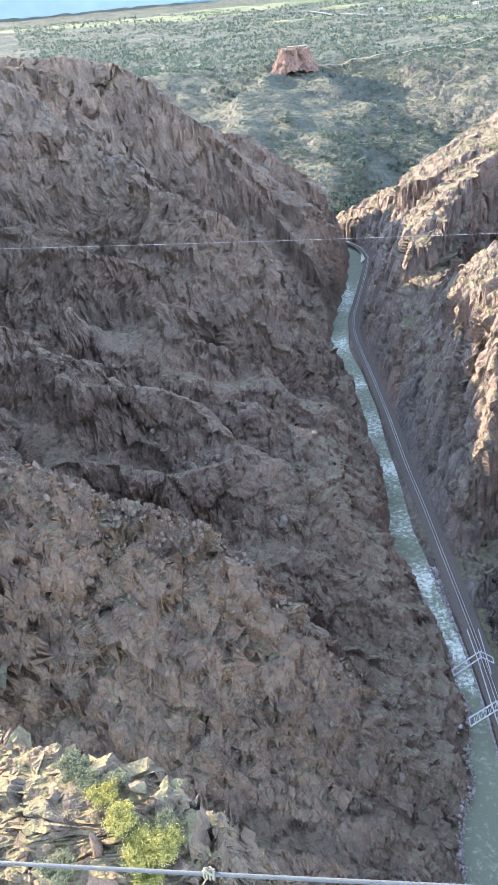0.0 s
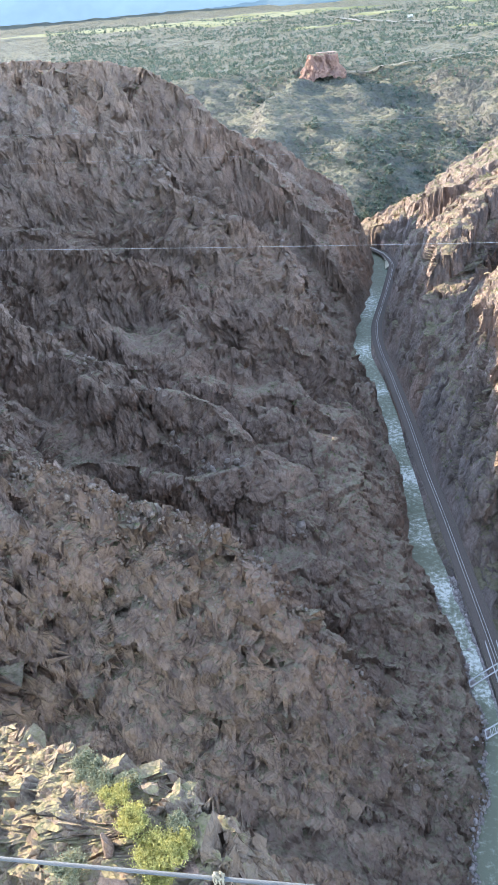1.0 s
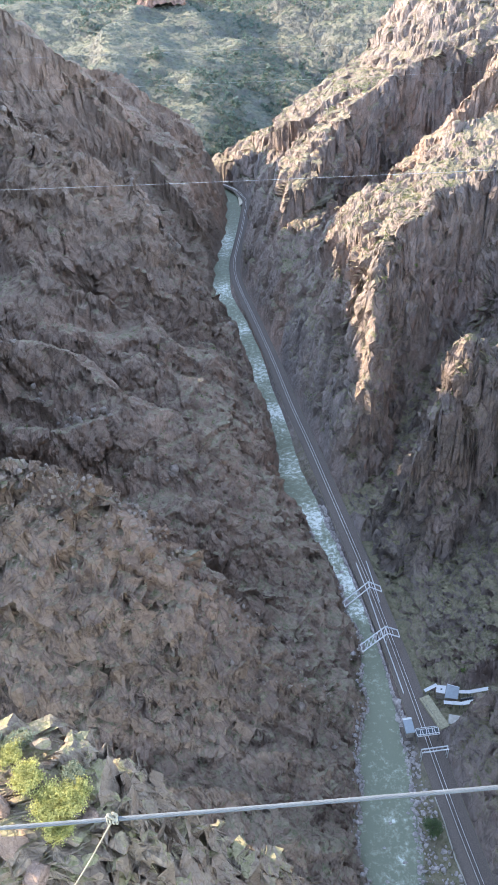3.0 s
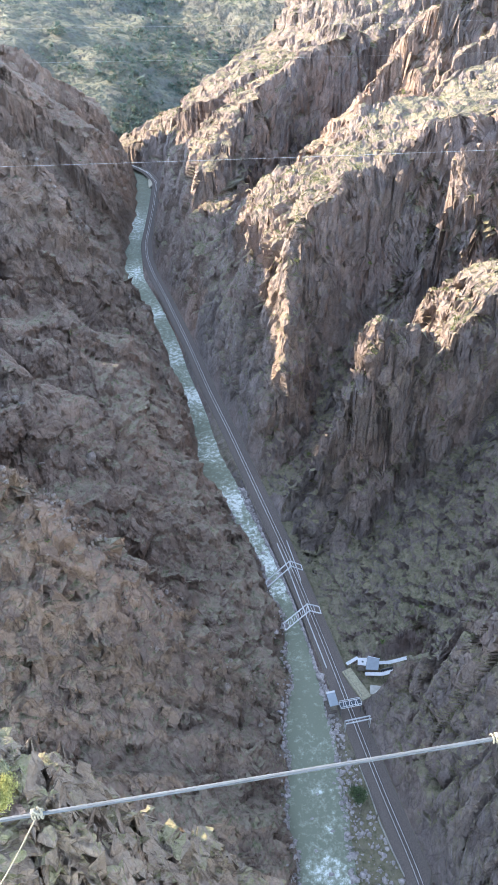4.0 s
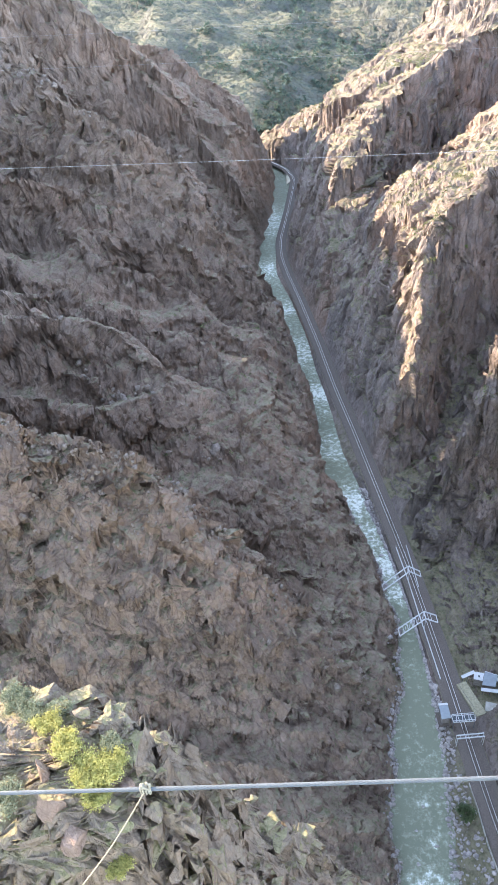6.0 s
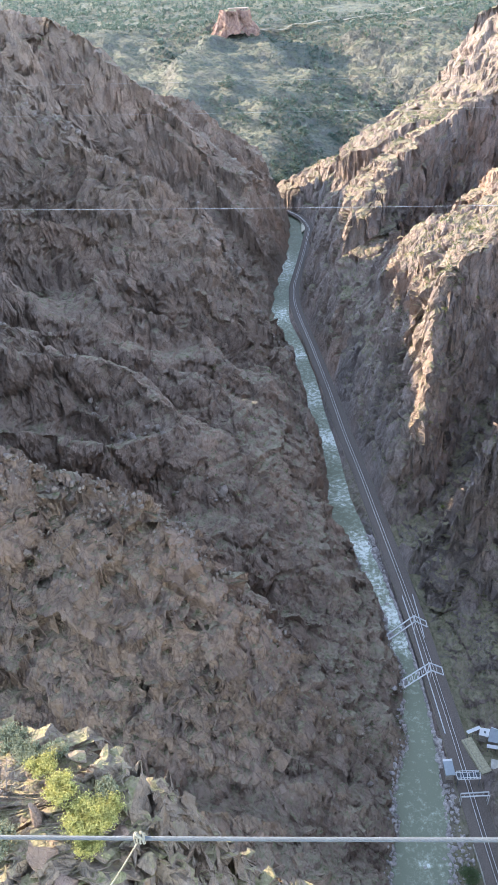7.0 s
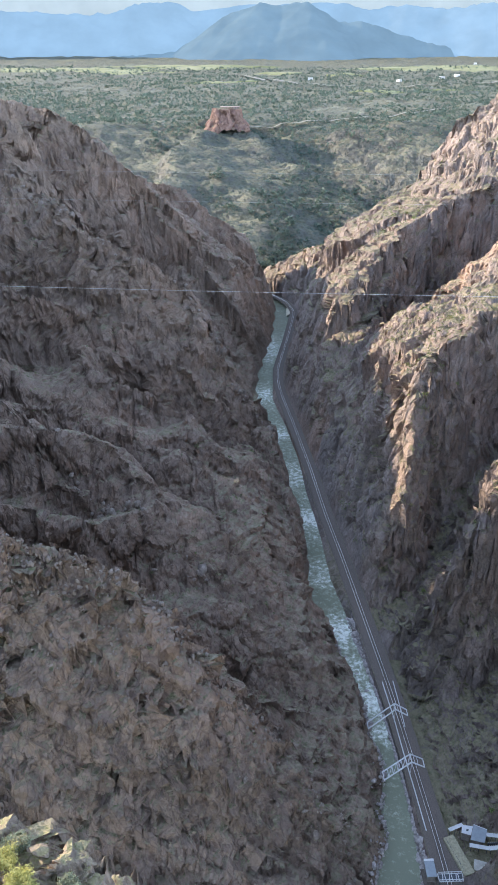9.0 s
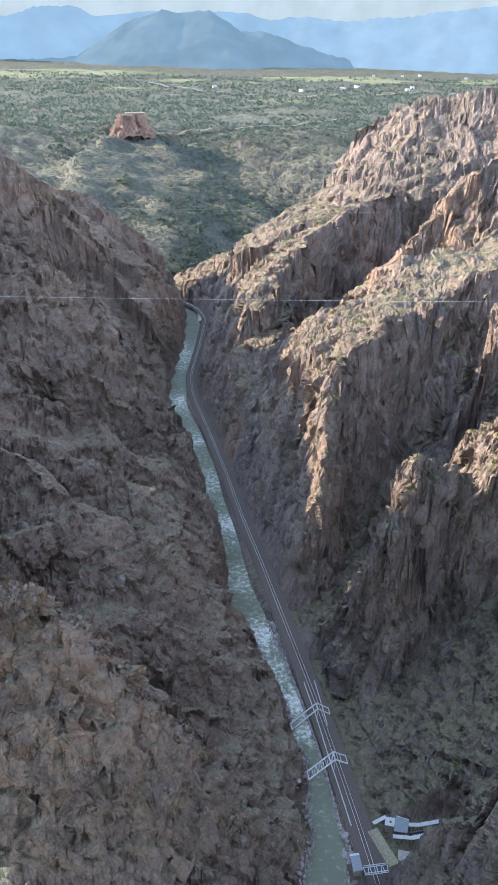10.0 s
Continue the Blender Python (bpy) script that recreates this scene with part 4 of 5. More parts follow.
for k in range(8):
    f = -4.5 + 9 * k / 7
    part("crossbar", beam(bmesh.new(), (f, -1.5, 5.3), (f + (0.5 if k % 2 else -0.2), 1.5, 5.3), 0.28, 0.1), M_WHITE, cross)
for px_ in (-4.3, 4.3):
    for py_ in (-1.3, 1.3):
        part("leg", beam(bmesh.new(), (px_, py_, -0.6), (px_, py_, 5.2), 0.2), M_DARK, cross)

gate = thing("gantry", (77.8, 165.6, TRACK_Z), "grey steel gantry beams spanning the railway track", "gantry")
for s in (-0.7, 0.7):
    part("beam", beam(bmesh.new(), (-5.6, s - 0.2, 5.6), (5.6, s + 0.3, 5.6), 0.4), M_PALE_ROOF, gate)
for px_ in (-5.4, 5.3):
    for s in (-0.7, 0.7):
        part("leg", beam(bmesh.new(), (px_, s, -0.8), (px_, s, 5.6), 0.26), M_PALE_ROOF, gate)
for k in range(5):
    part("tie_bar", beam(bmesh.new(), (-4.6 + 2.3 * k, -0.7, 5.6), (-3.6 + 2.3 * k, 0.7, 5.6), 0.14), M_PALE_ROOF, gate)

pole = thing("utility_pole", (73.7, 127.1, 3.4), "plain dark wooden utility pole beside the track", "utility pole")
part("shaft", tube(bmesh.new(), [(0, 0, -0.5), (0.02, 0.02, 3), (0, 0, 6.6)], [0.2, 0.17, 0.14]), M_TIMBER, pole)
part("cap", tube(bmesh.new(), [(0, 0, 6.58), (0, 0, 6.75)], [0.2, 0.1]), M_DARK, pole)
edge = thing("concrete_path", (74.5, 129, TRACK_Z - 0.4), "strip of worn concrete path beside the track", "path")
bm = bmesh.new()
pth = ((73.6, 149), (74.4, 139), (74.6, 126), (75.6, 117), (77.2, 106))
for a, b2_ in zip(pth, pth[1:]):
    beam(bm, (a[0] - 74.5, a[1] - 129, 0.1), (b2_[0] - 74.5, b2_[1] - 129, 0.1), 0.25, 2.2)
part("path", bm, M_CONCRETE, edge)


# ---- cables ----
CABLE_AZ = radians(4.0)
ALONG = Vector((math.cos(CABLE_AZ), -math.sin(CABLE_AZ), 0))
AHEAD = Vector((math.sin(CABLE_AZ), math.cos(CABLE_AZ), 0))


def near_cable(u):
    return AHEAD * 1.66 + ALONG * u + Vector((0, 0, EYE_Z - 3.118 + 0.104 * u + 0.0035 * u * u))


rope = thing("steel_cable", near_cable(0), "thick galvanised steel wire rope stretched across the gorge", "cable")
o = near_cable(0)
for s in range(6):
    bm = bmesh.new()
    pts = []
    us = np.concatenate([np.linspace(-14, -3.2, 30), np.linspace(-3, 3.4, 420), np.linspace(3.6, 14, 30)])
    for u in us:
        a = u * 2 * math.pi / 0.15 + s * math.pi / 3
        pts.append(near_cable(u) - o + 0.0060 * (AHEAD * math.cos(a) + Vector((0, 0, 1)) * math.sin(a)))
    part("strand", tube(bm, pts, [0.0037] * len(pts), 6), M_STEEL, rope)


def lashing(u, turns, spread, label, rng_):
    """Cord knotted round the wire rope."""
    c = near_cable(u)
    t = thing("cord_lashing", c, label, "cord", "lashings on the cable")
    pts = []
    for k in range(turns * 14):
        a = 2 * math.pi * k / 14
        pts.append(ALONG * (spread * (k / (turns * 14) - 0.5)) + (0.0175 + 0.002 * math.sin(a * 1.7)) * (AHEAD * math.cos(a) + Vector((0, 0, 1)) * math.sin(a)))
    part("winding", tube(bmesh.new(), pts, [0.0045] * len(pts), 6), M_CORD, t)
    knot = []
    for k in range(40):
        a = 2 * math.pi * k / 40
        knot.append(Vector((0.02 * math.sin(2 * a), 0.012 * math.cos(3 * a), 0.022 + 0.014 * math.cos(2 * a + 1) + 0.008 * math.sin(5 * a))))
    part("knot", tube(bmesh.new(), knot, [0.005] * len(knot), 6), M_CORD, t)
    return t


tie = lashing(-0.684, 4, 0.05, "pale cord knotted round the steel cable with a hanging end", rng)
c = near_cable(-0.684)
tail = Vector((-1.03, 1.83, EYE_Z - 4.29)) - c
pts = [tail * f + Vector((0, 0, -0.03 * math.sin(3 * f))) for f in np.linspace(0, 5, 30)]
part("hanging_cord", tube(bmesh.new(), pts, [0.004] * len(pts), 6), M_CORD, tie)
lashing(1.31, 5, 0.065, "thick pale cord lashing wound round the steel cable", rng)
for dist, fall, rad, label in ((40, 0.299, 0.010, "thin steel wire strung straight across the gorge"), (45, 0.180, 0.0035, "fine steel wire strung high across the gorge"), (45, 0.1439, 0.003, "fine steel wire strung high across the gorge")):
    base = AHEAD * dist + Vector((0, 0, EYE_Z - dist * fall))
    w = thing("wire", base, label, "wire", "wires across the gorge")
    pts = [ALONG * u + Vector((0, 0, 0.0002 * u * u)) for u in np.linspace(-190, 230, 60)]
    part("line", tube(bmesh.new(), pts, [rad] * len(pts), 6), M_WIRE, w)


# ---- near spur: shrubs and blocks ----
def spur_z(x, y):
    return float(spur_height(np.array([float(x)]), np.array([float(y)]))[0])


def shrub(at, size, height, material, label, leaves, seed, lean=0.0):
    """A bush: many forked stems and a ragged crown of leaves."""
    r = np.random.default_rng(seed)
    t = thing("shrub", at, label, "shrub", "shrubs on the spur")
    bm = bmesh.new()
    tips = []
    for k in range(9):
        a = 2 * math.pi * k / 9 + r.uniform(-0.3, 0.3)
        end = Vector((math.cos(a) * size * r.uniform(0.35, 0.8), math.sin(a) * size * r.uniform(0.35, 0.8), height * r.uniform(0.55, 0.95)))
        midp = end * 0.5 + Vector((0, 0, 0.1 * height))
        tube(bm, [(0, 0, -0.3), midp, end], [0.04, 0.025, 0.008], 5)
        tips += [end, midp + Vector((r.uniform(-0.2, 0.2), r.uniform(-0.2, 0.2), 0.1))]
    part("stem", bm, M_WOOD, t)
    C = np.array([p[:] for p in tips])
    V, F = leaf_arrays(r, C, np.full(len(C), size * 0.45), int(leaves * 2.0), 0.07, 0.8, 0.1)
    ob = soup("crown", V, F, material)
    ob.parent = t
    return t


def bare_shrub(at, height, seed):
    r = np.random.default_rng(seed)
    t = thing("dead_shrub", at, "leafless grey forked shrub on the sunlit spur", "shrub")
    bm = bmesh.new()

    def grow(p, d, length, rad, depth):
        q = p + d * length * 0.5 + Vector(r.normal(size=3)) * length * 0.06
        e = q + (d + Vector(r.normal(size=3)) * 0.18).normalized() * length * 0.5
        tube(bm, [p, q, e], [rad, rad * 0.8, rad * 0.6], 5)
        if depth:
            for _ in range(3 if depth > 1 else 2):
                nd = (d + Vector(r.normal(size=3)) * 0.55 + Vector((0, 0, 0.15))).normalized()
                grow(e, nd, length * r.uniform(0.55, 0.8), rad * 0.58, depth - 1)
    for k in range(4):
        a = 1.6 * k
        grow(Vector((0, 0, -0.2)), Vector((0.45 * math.cos(a), 0.45 * math.sin(a), 0.9)).normalized(), height * 0.42, 0.05, 3)
    part("branch", bm, M_WOOD, t)
    return t


for k, (x, y, sz, ht, mt, label, nl) in enumerate((
        (-11.2, 23.5, 1.5, 1.0, M_YBUSH, "large yellow-green shrub in sun on the spur", 230),
        (-9.9, 23.9, 1.2, 0.8, M_YBUSH, "yellow-green shrub in sun near the crest", 200),
        (-12.7, 24.9, 1.2, 1.0, M_YBUSH, "yellow-green shrub in sun beside a bare one", 200),
        (-14.1, 26.5, 1.0, 0.8, M_YBUSH, "low yellow-green shrub in sun on the spur", 150),
        (-10.7, 22.6, 1.1, 0.8, M_YBUSH, "low yellow-green shrub in sun on the spur", 150),
        (-9.8, 20.2, 0.9, 0.8, M_YBUSH, "small yellow-green shrub among pale blocks", 150),
        (-9.0, 19.6, 0.9, 0.8, M_YBUSH, "small yellow-green shrub among pale blocks", 130),
        (-16.7, 28.7, 1.1, 0.6, M_GREYBUSH, "grey-green shrub in shade on the spur", 170),
        (-15.4, 27.6, 1.1, 0.7, M_GREYBUSH, "grey-green shrub near the crest", 150),
        (-13.7, 27.6, 0.9, 0.5, M_GREYBUSH, "low grey-green shrub near the crest", 130),
        (-15.9, 22.3, 1.3, 0.9, M_GREYBUSH, "grey-green shrub in shade on the spur", 150),
        (-10.0, 25.1, 0.7, 0.5, M_GREYBUSH, "low grey-green shrub between granite blocks", 110),
        (-4.2, 21.5, 1.0, 0.9, M_GBUSH, "dark green shrub in a shaded gully", 180),
        (-3.3, 21.3, 0.9, 0.8, M_GBUSH, "dark green shrub in a shaded gully", 160),
        (-4.7, 20.4, 1.0, 0.9, M_GBUSH, "dark green shrub in a shaded gully", 170))):
    shrub((x, y, spur_z(x, y) - 0.1), sz, ht, mt, label, nl, 50 + k)
bare_shrub((-16.2, 25.3, spur_z(-16.2, 25.3)), 2.6, 91)
M_REDROCK = rock_material("reddish_block", ((0.158, 0.108, 0.0792), (0.259, 0.18, 0.137), (0.302, 0.202, 0.144), (0.346, 0.259, 0.202)), (0.259, 0.216, 0.144), (0.216, 0.18, 0.108), 0.1, (1.2, 1.4))
for k, (x, y, sz, sq, mt, label) in enumerate((
        (-13.8, 23.4, 1.1, (0.6, 0.7, 1.6), M_REDROCK, "upright reddish granite pinnacle beside a shrub"),
        (-13.2, 21.4, 1.3, (0.8, 0.8, 1.5), M_REDROCK, "leaning reddish granite slab in shade"),
        (-11.9, 20.6, 1.2, (0.8, 0.8, 1.3), M_REDROCK, "leaning reddish granite slab in shade"),
        (-15.7, 20.7, 1.1, (0.9, 0.8, 1.0), M_NEAR_ROCK, "blunt pale granite block in shade"),
        (-14.2, 20.6, 1.1, (1.0, 0.8, 0.9), M_NEAR_ROCK, "rounded pale granite block in shade"),
        (-9.0, 23.4, 0.6, (1.0, 0.8, 0.8), M_REDROCK, "small reddish granite block on the crest"),
        (-12.1, 27.2, 0.9, (1.2, 0.8, 0.9), M_NEAR_ROCK, "rounded pale granite block on the crest"),
        (-14.7, 28.5, 0.8, (1.2, 0.8, 0.8), M_NEAR_ROCK, "pale granite block on the crest"),
        (-13.4, 27.8, 0.7, (1.2, 0.9, 0.7), M_NEAR_ROCK, "pale granite block on the crest"),
        (-10.0, 22.2, 0.8, (1.3, 0.9, 0.7), M_NEAR_ROCK, "flat pale granite block below a shrub"),
        (-9.6, 21.3, 0.8, (1.3, 0.9, 0.8), M_NEAR_ROCK, "pale jointed granite block below the crest"),
        (-7.5, 22.6, 0.8, (1.0, 0.9, 0.9), M_NEAR_ROCK, "pale jointed granite block below the crest"),
        (-6.9, 21.2, 0.9, (0.8, 0.8, 1.4), M_NEAR_ROCK, "tall pale granite block split by joints"),
        (-6.0, 21.3, 0.9, (0.9, 0.9, 1.4), M_NEAR_ROCK, "tall pale granite block split by joints"),
        (-5.7, 20.4, 0.9, (0.9, 0.9, 1.2), M_NEAR_ROCK, "tall pale granite block split by joints"),
        (-7.6, 19.9, 0.8, (1.2, 0.9, 0.8), M_NEAR_ROCK, "pale jointed granite block below the crest"),
        (-10.3, 30.6, 0.9, (1.1, 0.8, 0.9), M_NEAR_ROCK, "pale granite block on the crest"),
        (-6.4, 31.6, 1.0, (1.0, 0.9, 1.1), M_NEAR_ROCK, "pale granite block on the crest"))):
    t = rock_mesh(bmesh.new(), np.random.default_rng(300 + k), (0, 0, 0), sz, sq, 3)
    tagged(part("boulder", t, mt, None, "", (x, y, spur_z(x, y) + 0.25 * sz)), label, "boulder", "blocks on the spur")

# ---- riverside tree, boulders and rubble ----
tree = thing("tree", (69.6, 137.4, 1.6), "round dark green tree beside the river rapids", "tree")
bm = bmesh.new()
tube(bm, [(0, 0, -0.6), (0.1, 0.1, 1.5), (0.2, 0, 3.2)], [0.35, 0.28, 0.2], 8)
part("trunk", bm, M_WOOD, tree)
bm = bmesh.new()
heads = []
for k in range(12):
    a = 2.4 * k
    e = Vector((math.cos(a) * rng.uniform(1.2, 3.0), math.sin(a) * rng.uniform(1.2, 3.0), rng.uniform(2.8, 5.4)))
    tube(bm, [(0.1, 0.1, 1.6), e * 0.55 + Vector((0, 0, 0.6)), e], [0.16, 0.1, 0.04], 5)
    heads.append(e[:])
part("limb", bm, M_WOOD, tree)
V, F = leaf_arrays(rng, np.array(heads), np.full(12, 2.2), 330, 0.26, 0.8, 0.1)
ob = soup("crown", V, F, M_GBUSH)
ob.parent = tree

def ledge_tree(at, height, spread, label, seed):
    """A small juniper: a bent trunk and clumps of foliage."""
    r = np.random.default_rng(seed)
    t = thing("juniper_tree", at, label, "tree", "junipers on the ledges")
    part("trunk", tube(bmesh.new(), [(0, 0, -0.8), (0.15, 0.1, height * 0.3), (0, 0.2, height * 0.6)], [0.2, 0.14, 0.07], 6), M_WOOD, t)
    hs = np.array([(r.uniform(-1, 1) * spread * 0.55, r.uniform(-1, 1) * spread * 0.55, height * r.uniform(0.35, 0.85)) for _ in range(11)])
    V, F = leaf_arrays(r, hs, np.full(11, spread * 0.42), 90, 0.16, 0.85, 0.1)
    ob = soup("crown", V, F, M_LEDGE)
    ob.parent = t
    return t


M_LEDGE = leaf_material("ledge_juniper_leaves", (0.07, 0.11, 0.03), (0.22, 0.27, 0.08), 1.2)
for k, (x, y, ht, sp) in enumerate(((181, 397, 5.0, 2.4), (129, 281, 3.6, 1.8), (98, 331, 2.6, 1.6), (106, 312, 2.6, 1.7), (150, 404, 3.2, 1.7), (120, 396, 2.6, 1.5), (205, 522, 3.8, 2.0), (140, 650, 4.0, 2.2), (170, 700, 4.0, 2.2), (100, 200, 2.2, 1.5), (118, 205, 2.0, 1.4))):
    ledge_tree((x, y, ground_z(x, y)), ht, sp, "small bright green juniper rooted on a rock ledge" if k < 7 else "small green juniper on a scree slope", 700 + k)

# stones along both banks and in the rapids
n = 2600
y = rng.uniform(92, 330, n)
on_left = rng.random(n) < 0.35
x = np.where(on_left, bank_left(y) - rng.gamma(1.4, 0.9, n) + 0.8, bank_right(y) + rng.random(n) ** 1.3 * np.maximum(track_x(y) - 4.6 - bank_right(y), 0.5) - 0.5)
sz = rng.gamma(2.2, 0.22, n) + 0.12
z = gorge_height(x, y) + 0.1 * sz
z = np.where(z < -0.2, -0.1, z)
V, F = rock_arrays(rng, np.stack([x, y, z], 1), sz)
tagged(soup("riverbank_rubble", V, F, M_STONE), "broken grey-brown stones along the river banks", "rubble", kind="stuff")
for k, (x, y, sz) in enumerate(((49, 122, 1.0), (52.5, 113, 1.3), (57, 128, 0.9), (55, 143, 0.8), (63, 146, 0.9), (60.5, 117, 1.0), (64.5, 258, 1.2), (60, 276, 1.3), (52, 300, 1.4), (47, 318, 1.2), (56, 288, 1.0), (50.5, 134, 0.8))):
    bm = rock_mesh(bmesh.new(), np.random.default_rng(400 + k), (0, 0, 0), sz, (1.2, 0.9, 0.7), 2)
    tagged(part("boulder", bm, M_STONE, None, "", (x, y, 0.1)), "wet dark boulder standing in the river rapids", "boulder", "boulders in the river")

# pale broken blocks along the shaded wall's crests, rim light put into their colour
M_CREST = rock_material("rimlit_crest_rock", ((0.186, 0.146, 0.118), (0.273, 0.223, 0.183), (0.31, 0.248, 0.198), (0.347, 0.298, 0.242)), (0.248, 0.211, 0.149), (0.186, 0.167, 0.0992), 0.4, (1.2, 1.4))
for name, count, spread, big, first, last in (("great_wall", 220, 4.0, 0.42, -230, 20), ("middle_spur", 900, 9.0, 0.17, -120, 40), ("shoulder", 160, 4, 0.35, -150, -20)):
    r = np.random.default_rng(len(name))
    cx_, cy_, cz_ = (np.array(q) for q in zip(*[q[:3] for q in CRESTS[name][0]]))
    x = first + (last - first) * r.random(count)
    y = np.interp(x, cx_, cy_) - np.abs(r.normal(size=count)) * spread + 1.0
    sz = r.gamma(1.6, big, count) + 0.3
    z = gorge_height(x, y, True)
    V, F = rock_arrays(r, np.stack([x, y, z + 0.1 * sz], 1), sz)
    tagged(soup("crest_blocks", V, F, M_CREST), "pale blocks strewn along a rocky crest, rim light painted in", "rocks", kind="stuff")

# ---- scrub on the walls ----
def scatter(P, N, want, test, seed):
    r = np.random.default_rng(seed)
    flat = P.reshape(-1, 3)
    w = test(flat, N.reshape(-1, 3))
    w = w / w.sum()
    return flat[r.choice(len(flat), want, p=w)], r


def on_slopes(P, N):
    lie = np.clip((N[:, 2] - 0.35) / 0.4, 0, 1)
    clump = np.clip(0.3 + noise2(P[:, 0], P[:, 1], 35, 501, 2), 0, 1)
    seen = (P[:, 1] > 90) & (np.abs(P[:, 0] - 0.05 * P[:, 1]) < 0.75 * P[:, 1]) & (P[:, 2] > 9)
    side = (P[:, 0] < bank_left(P[:, 1]) - 4) | (P[:, 0] > track_x(P[:, 1]) + 9)
    return lie * clump * seen * side * (0.06 + 0.94 * smooth(230, 330, P[:, 1])) + 1e-9


for sheet, want, name, seed, label in ((right_wall, 8000, "scrub", 601, "dry yellow-green scrub on the gorge ledges"), (left_wall, 1800, "scrub", 602, "dull green scrub on the shaded wall")):
    C, r = scatter(sheet, normals_of(sheet), want, on_slopes, seed)
    sz = r.gamma(3, 0.22, want) + 0.25
    V, F = leaf_arrays(r, C + np.stack([0 * sz, 0 * sz, 0.4 * sz], 1), sz, 19, -0.33, 0.8)
    tagged(soup(name, V, F, M_SCRUB), label, "scrub", kind="stuff")

# ---- far country ----
n = 21000
fy = 1020 + 2400 * rng.random(n) ** 1.7
fx = rng.uniform(-0.36, 0.50, n) * fy
keep = noise2(fx, fy, 190, 701, 2) + 0.55 * noise2(fx, fy, 45, 702) > np.interp(fy, (1050, 1450, 1600), (-0.05, -0.15, -0.5))
fx, fy = fx[keep], fy[keep]
sz = rng.gamma(5, 0.42, len(fx)) + 0.8 + fy / 2500
C = np.stack([fx, fy, far_height(fx, fy) + 0.7 * sz], 1)
V, F = leaf_arrays(rng, C, sz, 12, -0.55, 1.0, 0.2)
tagged(soup("juniper_woods", V, F, M_PINYON), "scattered dark green juniper and pine on the far hills", "woods", kind="stuff")
M_MEADOW = plain("dry_meadow", (0.135, 0.14, 0.06), 0.95, 0, 0, 60, 0.12)
M_ROAD = plain("pale_road", (0.15, 0.14, 0.115), 0.95, 0, 0, 30, 0.1)


def meadow(cx, cy, rx, ry, seed):
    r = np.random.default_rng(seed)
    bm = bmesh.new()
    ring = []
    for k in range(48):
        a = 2 * math.pi * k / 48
        q = 1 + 0.22 * math.sin(3 * a + seed) + 0.14 * math.sin(7 * a + 2 * seed) + r.uniform(-0.06, 0.06)
        ring.append((cx + rx * q * math.cos(a), cy + ry * q * math.sin(a)))
    mid = bm.verts.new((0, 0, 0))
    loops = []
    for f in (0.35, 0.7, 1.0):
        vs = []
        for x_, y_ in ring:
            X_, Y_ = cx + (x_ - cx) * f, cy + (y_ - cy) * f
            vs.append(bm.verts.new((X_ - cx, Y_ - cy, float(far_height(np.array([X_]), np.array([Y_]))[0]) + (3.0 if f < 1 else -2.0) - zc(cx, cy))))
        loops.append(vs)
    mid.co.z = 3.0
    for i in range(48):
        j = (i + 1) % 48
        bm.faces.new((mid, loops[0][i], loops[0][j]))
        for a_, b_ in zip(loops, loops[1:]):
            bm.faces.new((a_[i], b_[i], b_[j], a_[j]))
    return tagged(part("meadow", bm, M_MEADOW, None, "", (cx, cy, zc(cx, cy))), "flat yellow-green meadow on the far plain", "meadow", "meadows on the plain", "structure")


def zc(x, y):
    return float(far_height(np.array([float(x)]), np.array([float(y)]))[0])


for k, (cx, cy, rx, ry) in enumerate(((760, 3350, 330, 190), (360, 2230, 75, 45), (-90, 2550, 110, 50), (330, 2950, 70, 60), (1500, 3300, 330, 150), (560, 2300, 90, 30), (-700, 3200, 520, 160), (120, 3050, 90, 60), (-250, 3500, 330, 170))):
    meadow(cx, cy, rx, ry, 11 + k)


def ribbon(name, pts, width, material, label, category):
    """A road draped over the far ground."""
    xs, ys = zip(*pts)
    s = np.linspace(0, len(pts) - 1, 12 * len(pts))
    X_, Y_ = np.interp(s, range(len(pts)), xs), np.interp(s, range(len(pts)), ys)
    for _ in range(6):
        X_[1:-1] = (X_[:-2] + X_[1:-1] + X_[2:]) / 3
        Y_[1:-1] = (Y_[:-2] + Y_[1:-1] + Y_[2:]) / 3
    d = np.stack([np.gradient(X_), np.gradient(Y_)], 1)
    d /= np.linalg.norm(d, axis=1, keepdims=True)
    P = np.stack([np.stack([X_ - o * d[:, 1], Y_ + o * d[:, 0], far_height(X_, Y_) + 4.5], -1) for o in (-width / 2, width / 2)], 1)
    return tagged(grid_mesh(name, P, material), label, category, kind="structure")


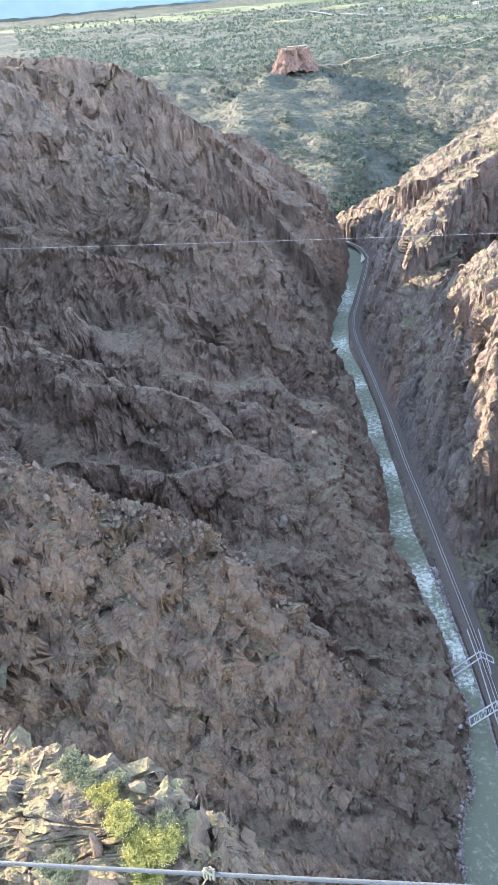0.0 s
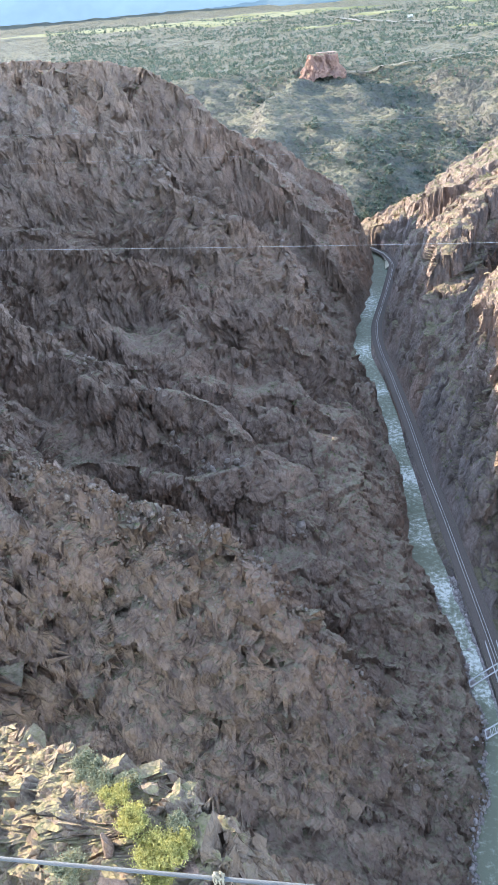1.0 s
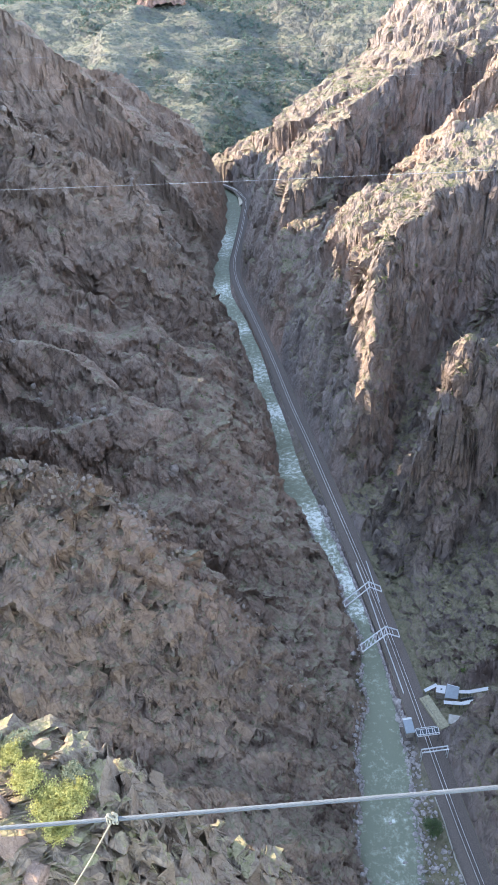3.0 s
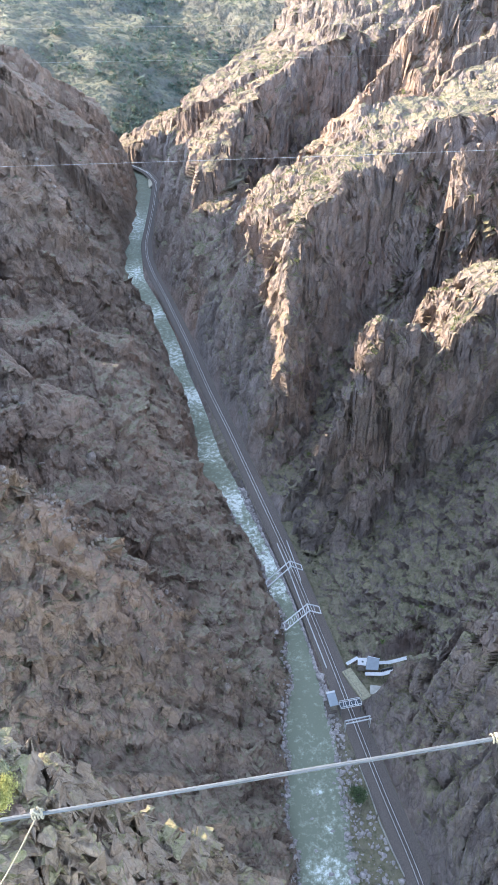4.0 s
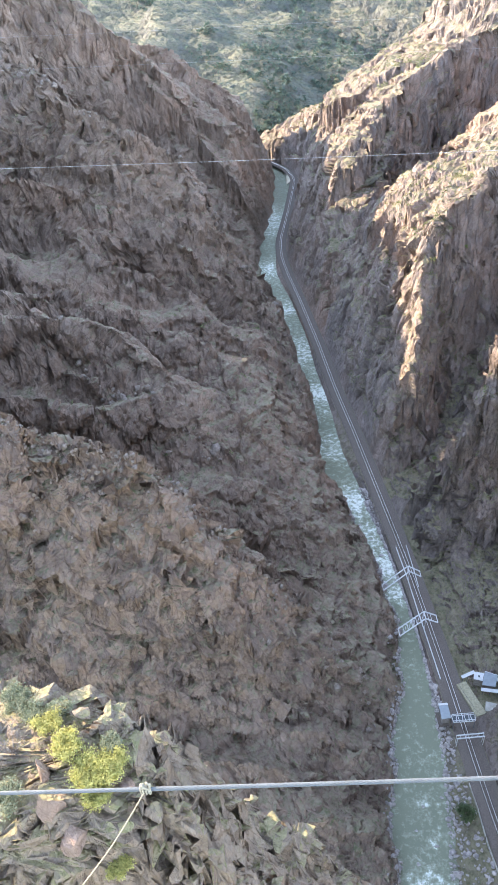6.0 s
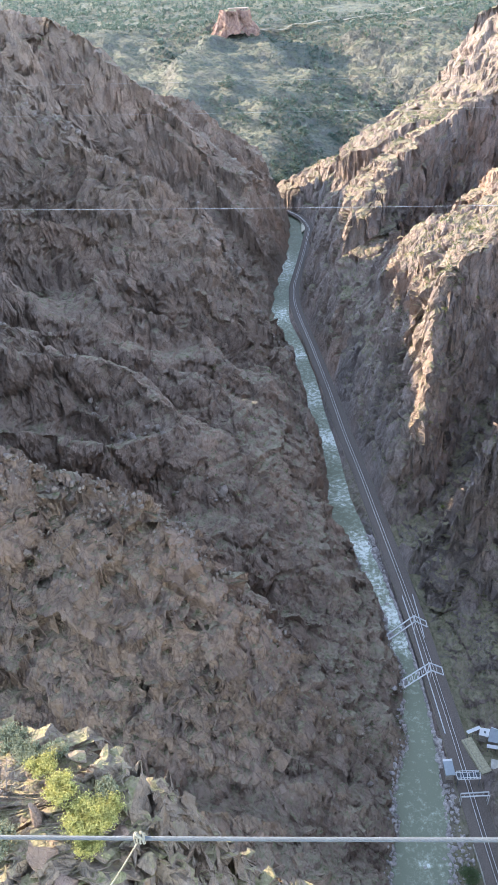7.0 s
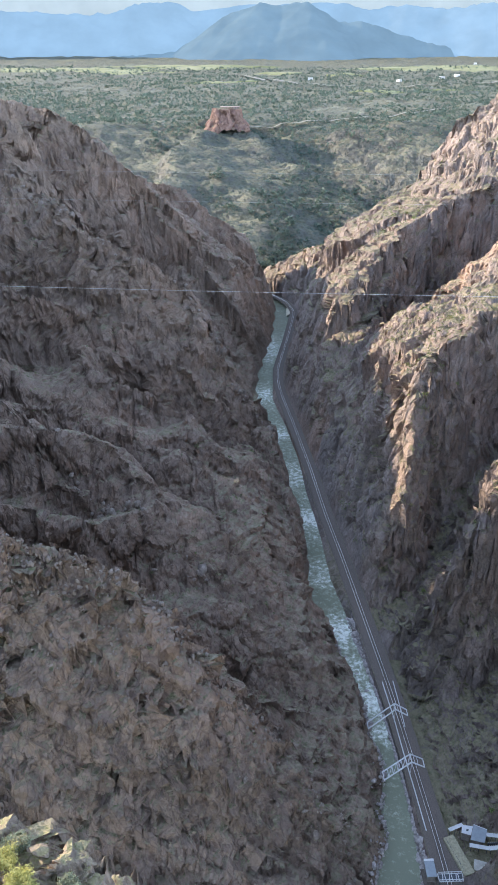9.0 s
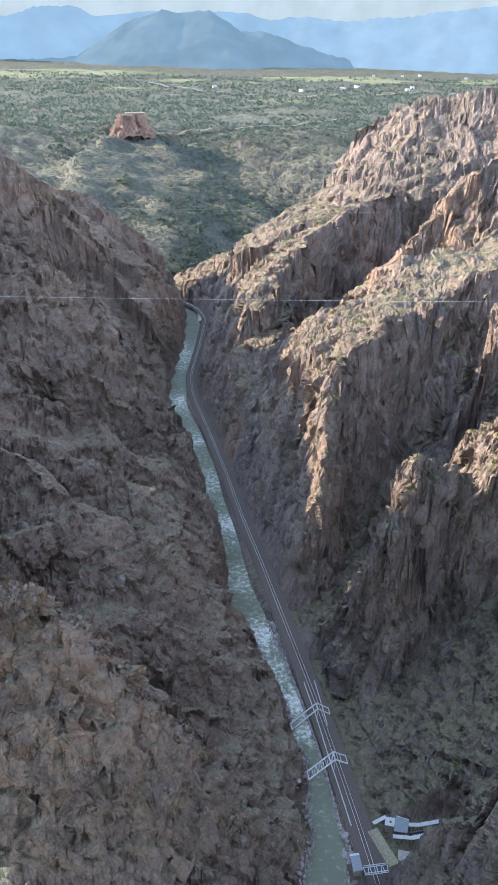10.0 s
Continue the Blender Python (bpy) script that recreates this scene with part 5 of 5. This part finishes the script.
ribbon("road", [(-40, 2900), (60, 2620), (200, 2420), (430, 2420), (700, 2550), (1100, 2650), (1700, 2600)], 16, M_ROAD, "pale road winding over the far plain", "road")
ribbon("road_on_rim", [(0, 1530), (90, 1540), (190, 1580), (330, 1640), (420, 1720)], 8, M_ROAD, "pale track along the far rim", "road")
M_BUTTE = rock_material("red_butte_rock", ((0.156, 0.096, 0.078), (0.228, 0.138, 0.108), (0.264, 0.162, 0.126), (0.276, 0.186, 0.15)), (0.18, 0.156, 0.096), (0.072, 0.078, 0.042), 2.0, (0.8, 0.95))
gu, gv = np.meshgrid(np.linspace(-52, 52, 110), np.linspace(-34, 34, 66))
edge_d = np.minimum(26 + 5 * noise2(gu, gv, 14, 811, 2) - np.abs(gu), 18 + 6 * noise2(gu, gv, 12, 813, 2) - np.abs(gv))
bz = np.minimum(np.where(edge_d < 0, edge_d * 1.3, edge_d * 4.0), 16) + 1.5 * noise2(gu, gv, 9, 815, 2)
B = break_rock(np.stack([gu - 40, gv + 1484, bz + 173], -1), ((12, 5, 31), (5, 2.5, 32)), np.ones(gu.shape))
tagged(grid_mesh("butte", B, M_BUTTE, False), "flat-topped red rock butte on the far rim", "butte", kind="structure")
M_LODGE = plain("tan_stucco", (0.26, 0.19, 0.155), 0.9, 0, 0, 8, 0.15)
lodge = thing("visitor_lodge", (-34, 1486, 187.5), "long low tan building on top of the red butte", "building")
part("wall", box(bmesh.new(), (0, 0, 2.4), (34, 9, 4.2), 8, 0.2), M_LODGE, lodge)
part("roof", box(bmesh.new(), (0, 0, 4.4), (36, 11, 0.6), 8, 0.2), M_LODGE, lodge)
for k in range(7):
    part("window", box(bmesh.new(), (-13.8 + 4.6 * k, -4.55 - 0.65 * (3 - k), 2.5), (2.5, 0.3, 1.5), 8), M_GLASS, lodge)
for k, (x, y) in enumerate(((640, 2750), (700, 2800), (850, 2700), (1000, 3700), (1120, 3650), (1250, 3800), (480, 2650), (930, 2900), (1400, 3600), (200, 2700))):
    h = thing("house", (x, y, zc(x, y)), "small pale house far out on the plain", "house", "houses on the plain")
    part("wall", box(bmesh.new(), (0, 0, 3), (16, 10, 7), 20 * k), M_WHITE, h)
    part("roof", box(bmesh.new(), (0, 0, 7), (17, 11, 1.0), 20 * k), M_PALE_ROOF, h)
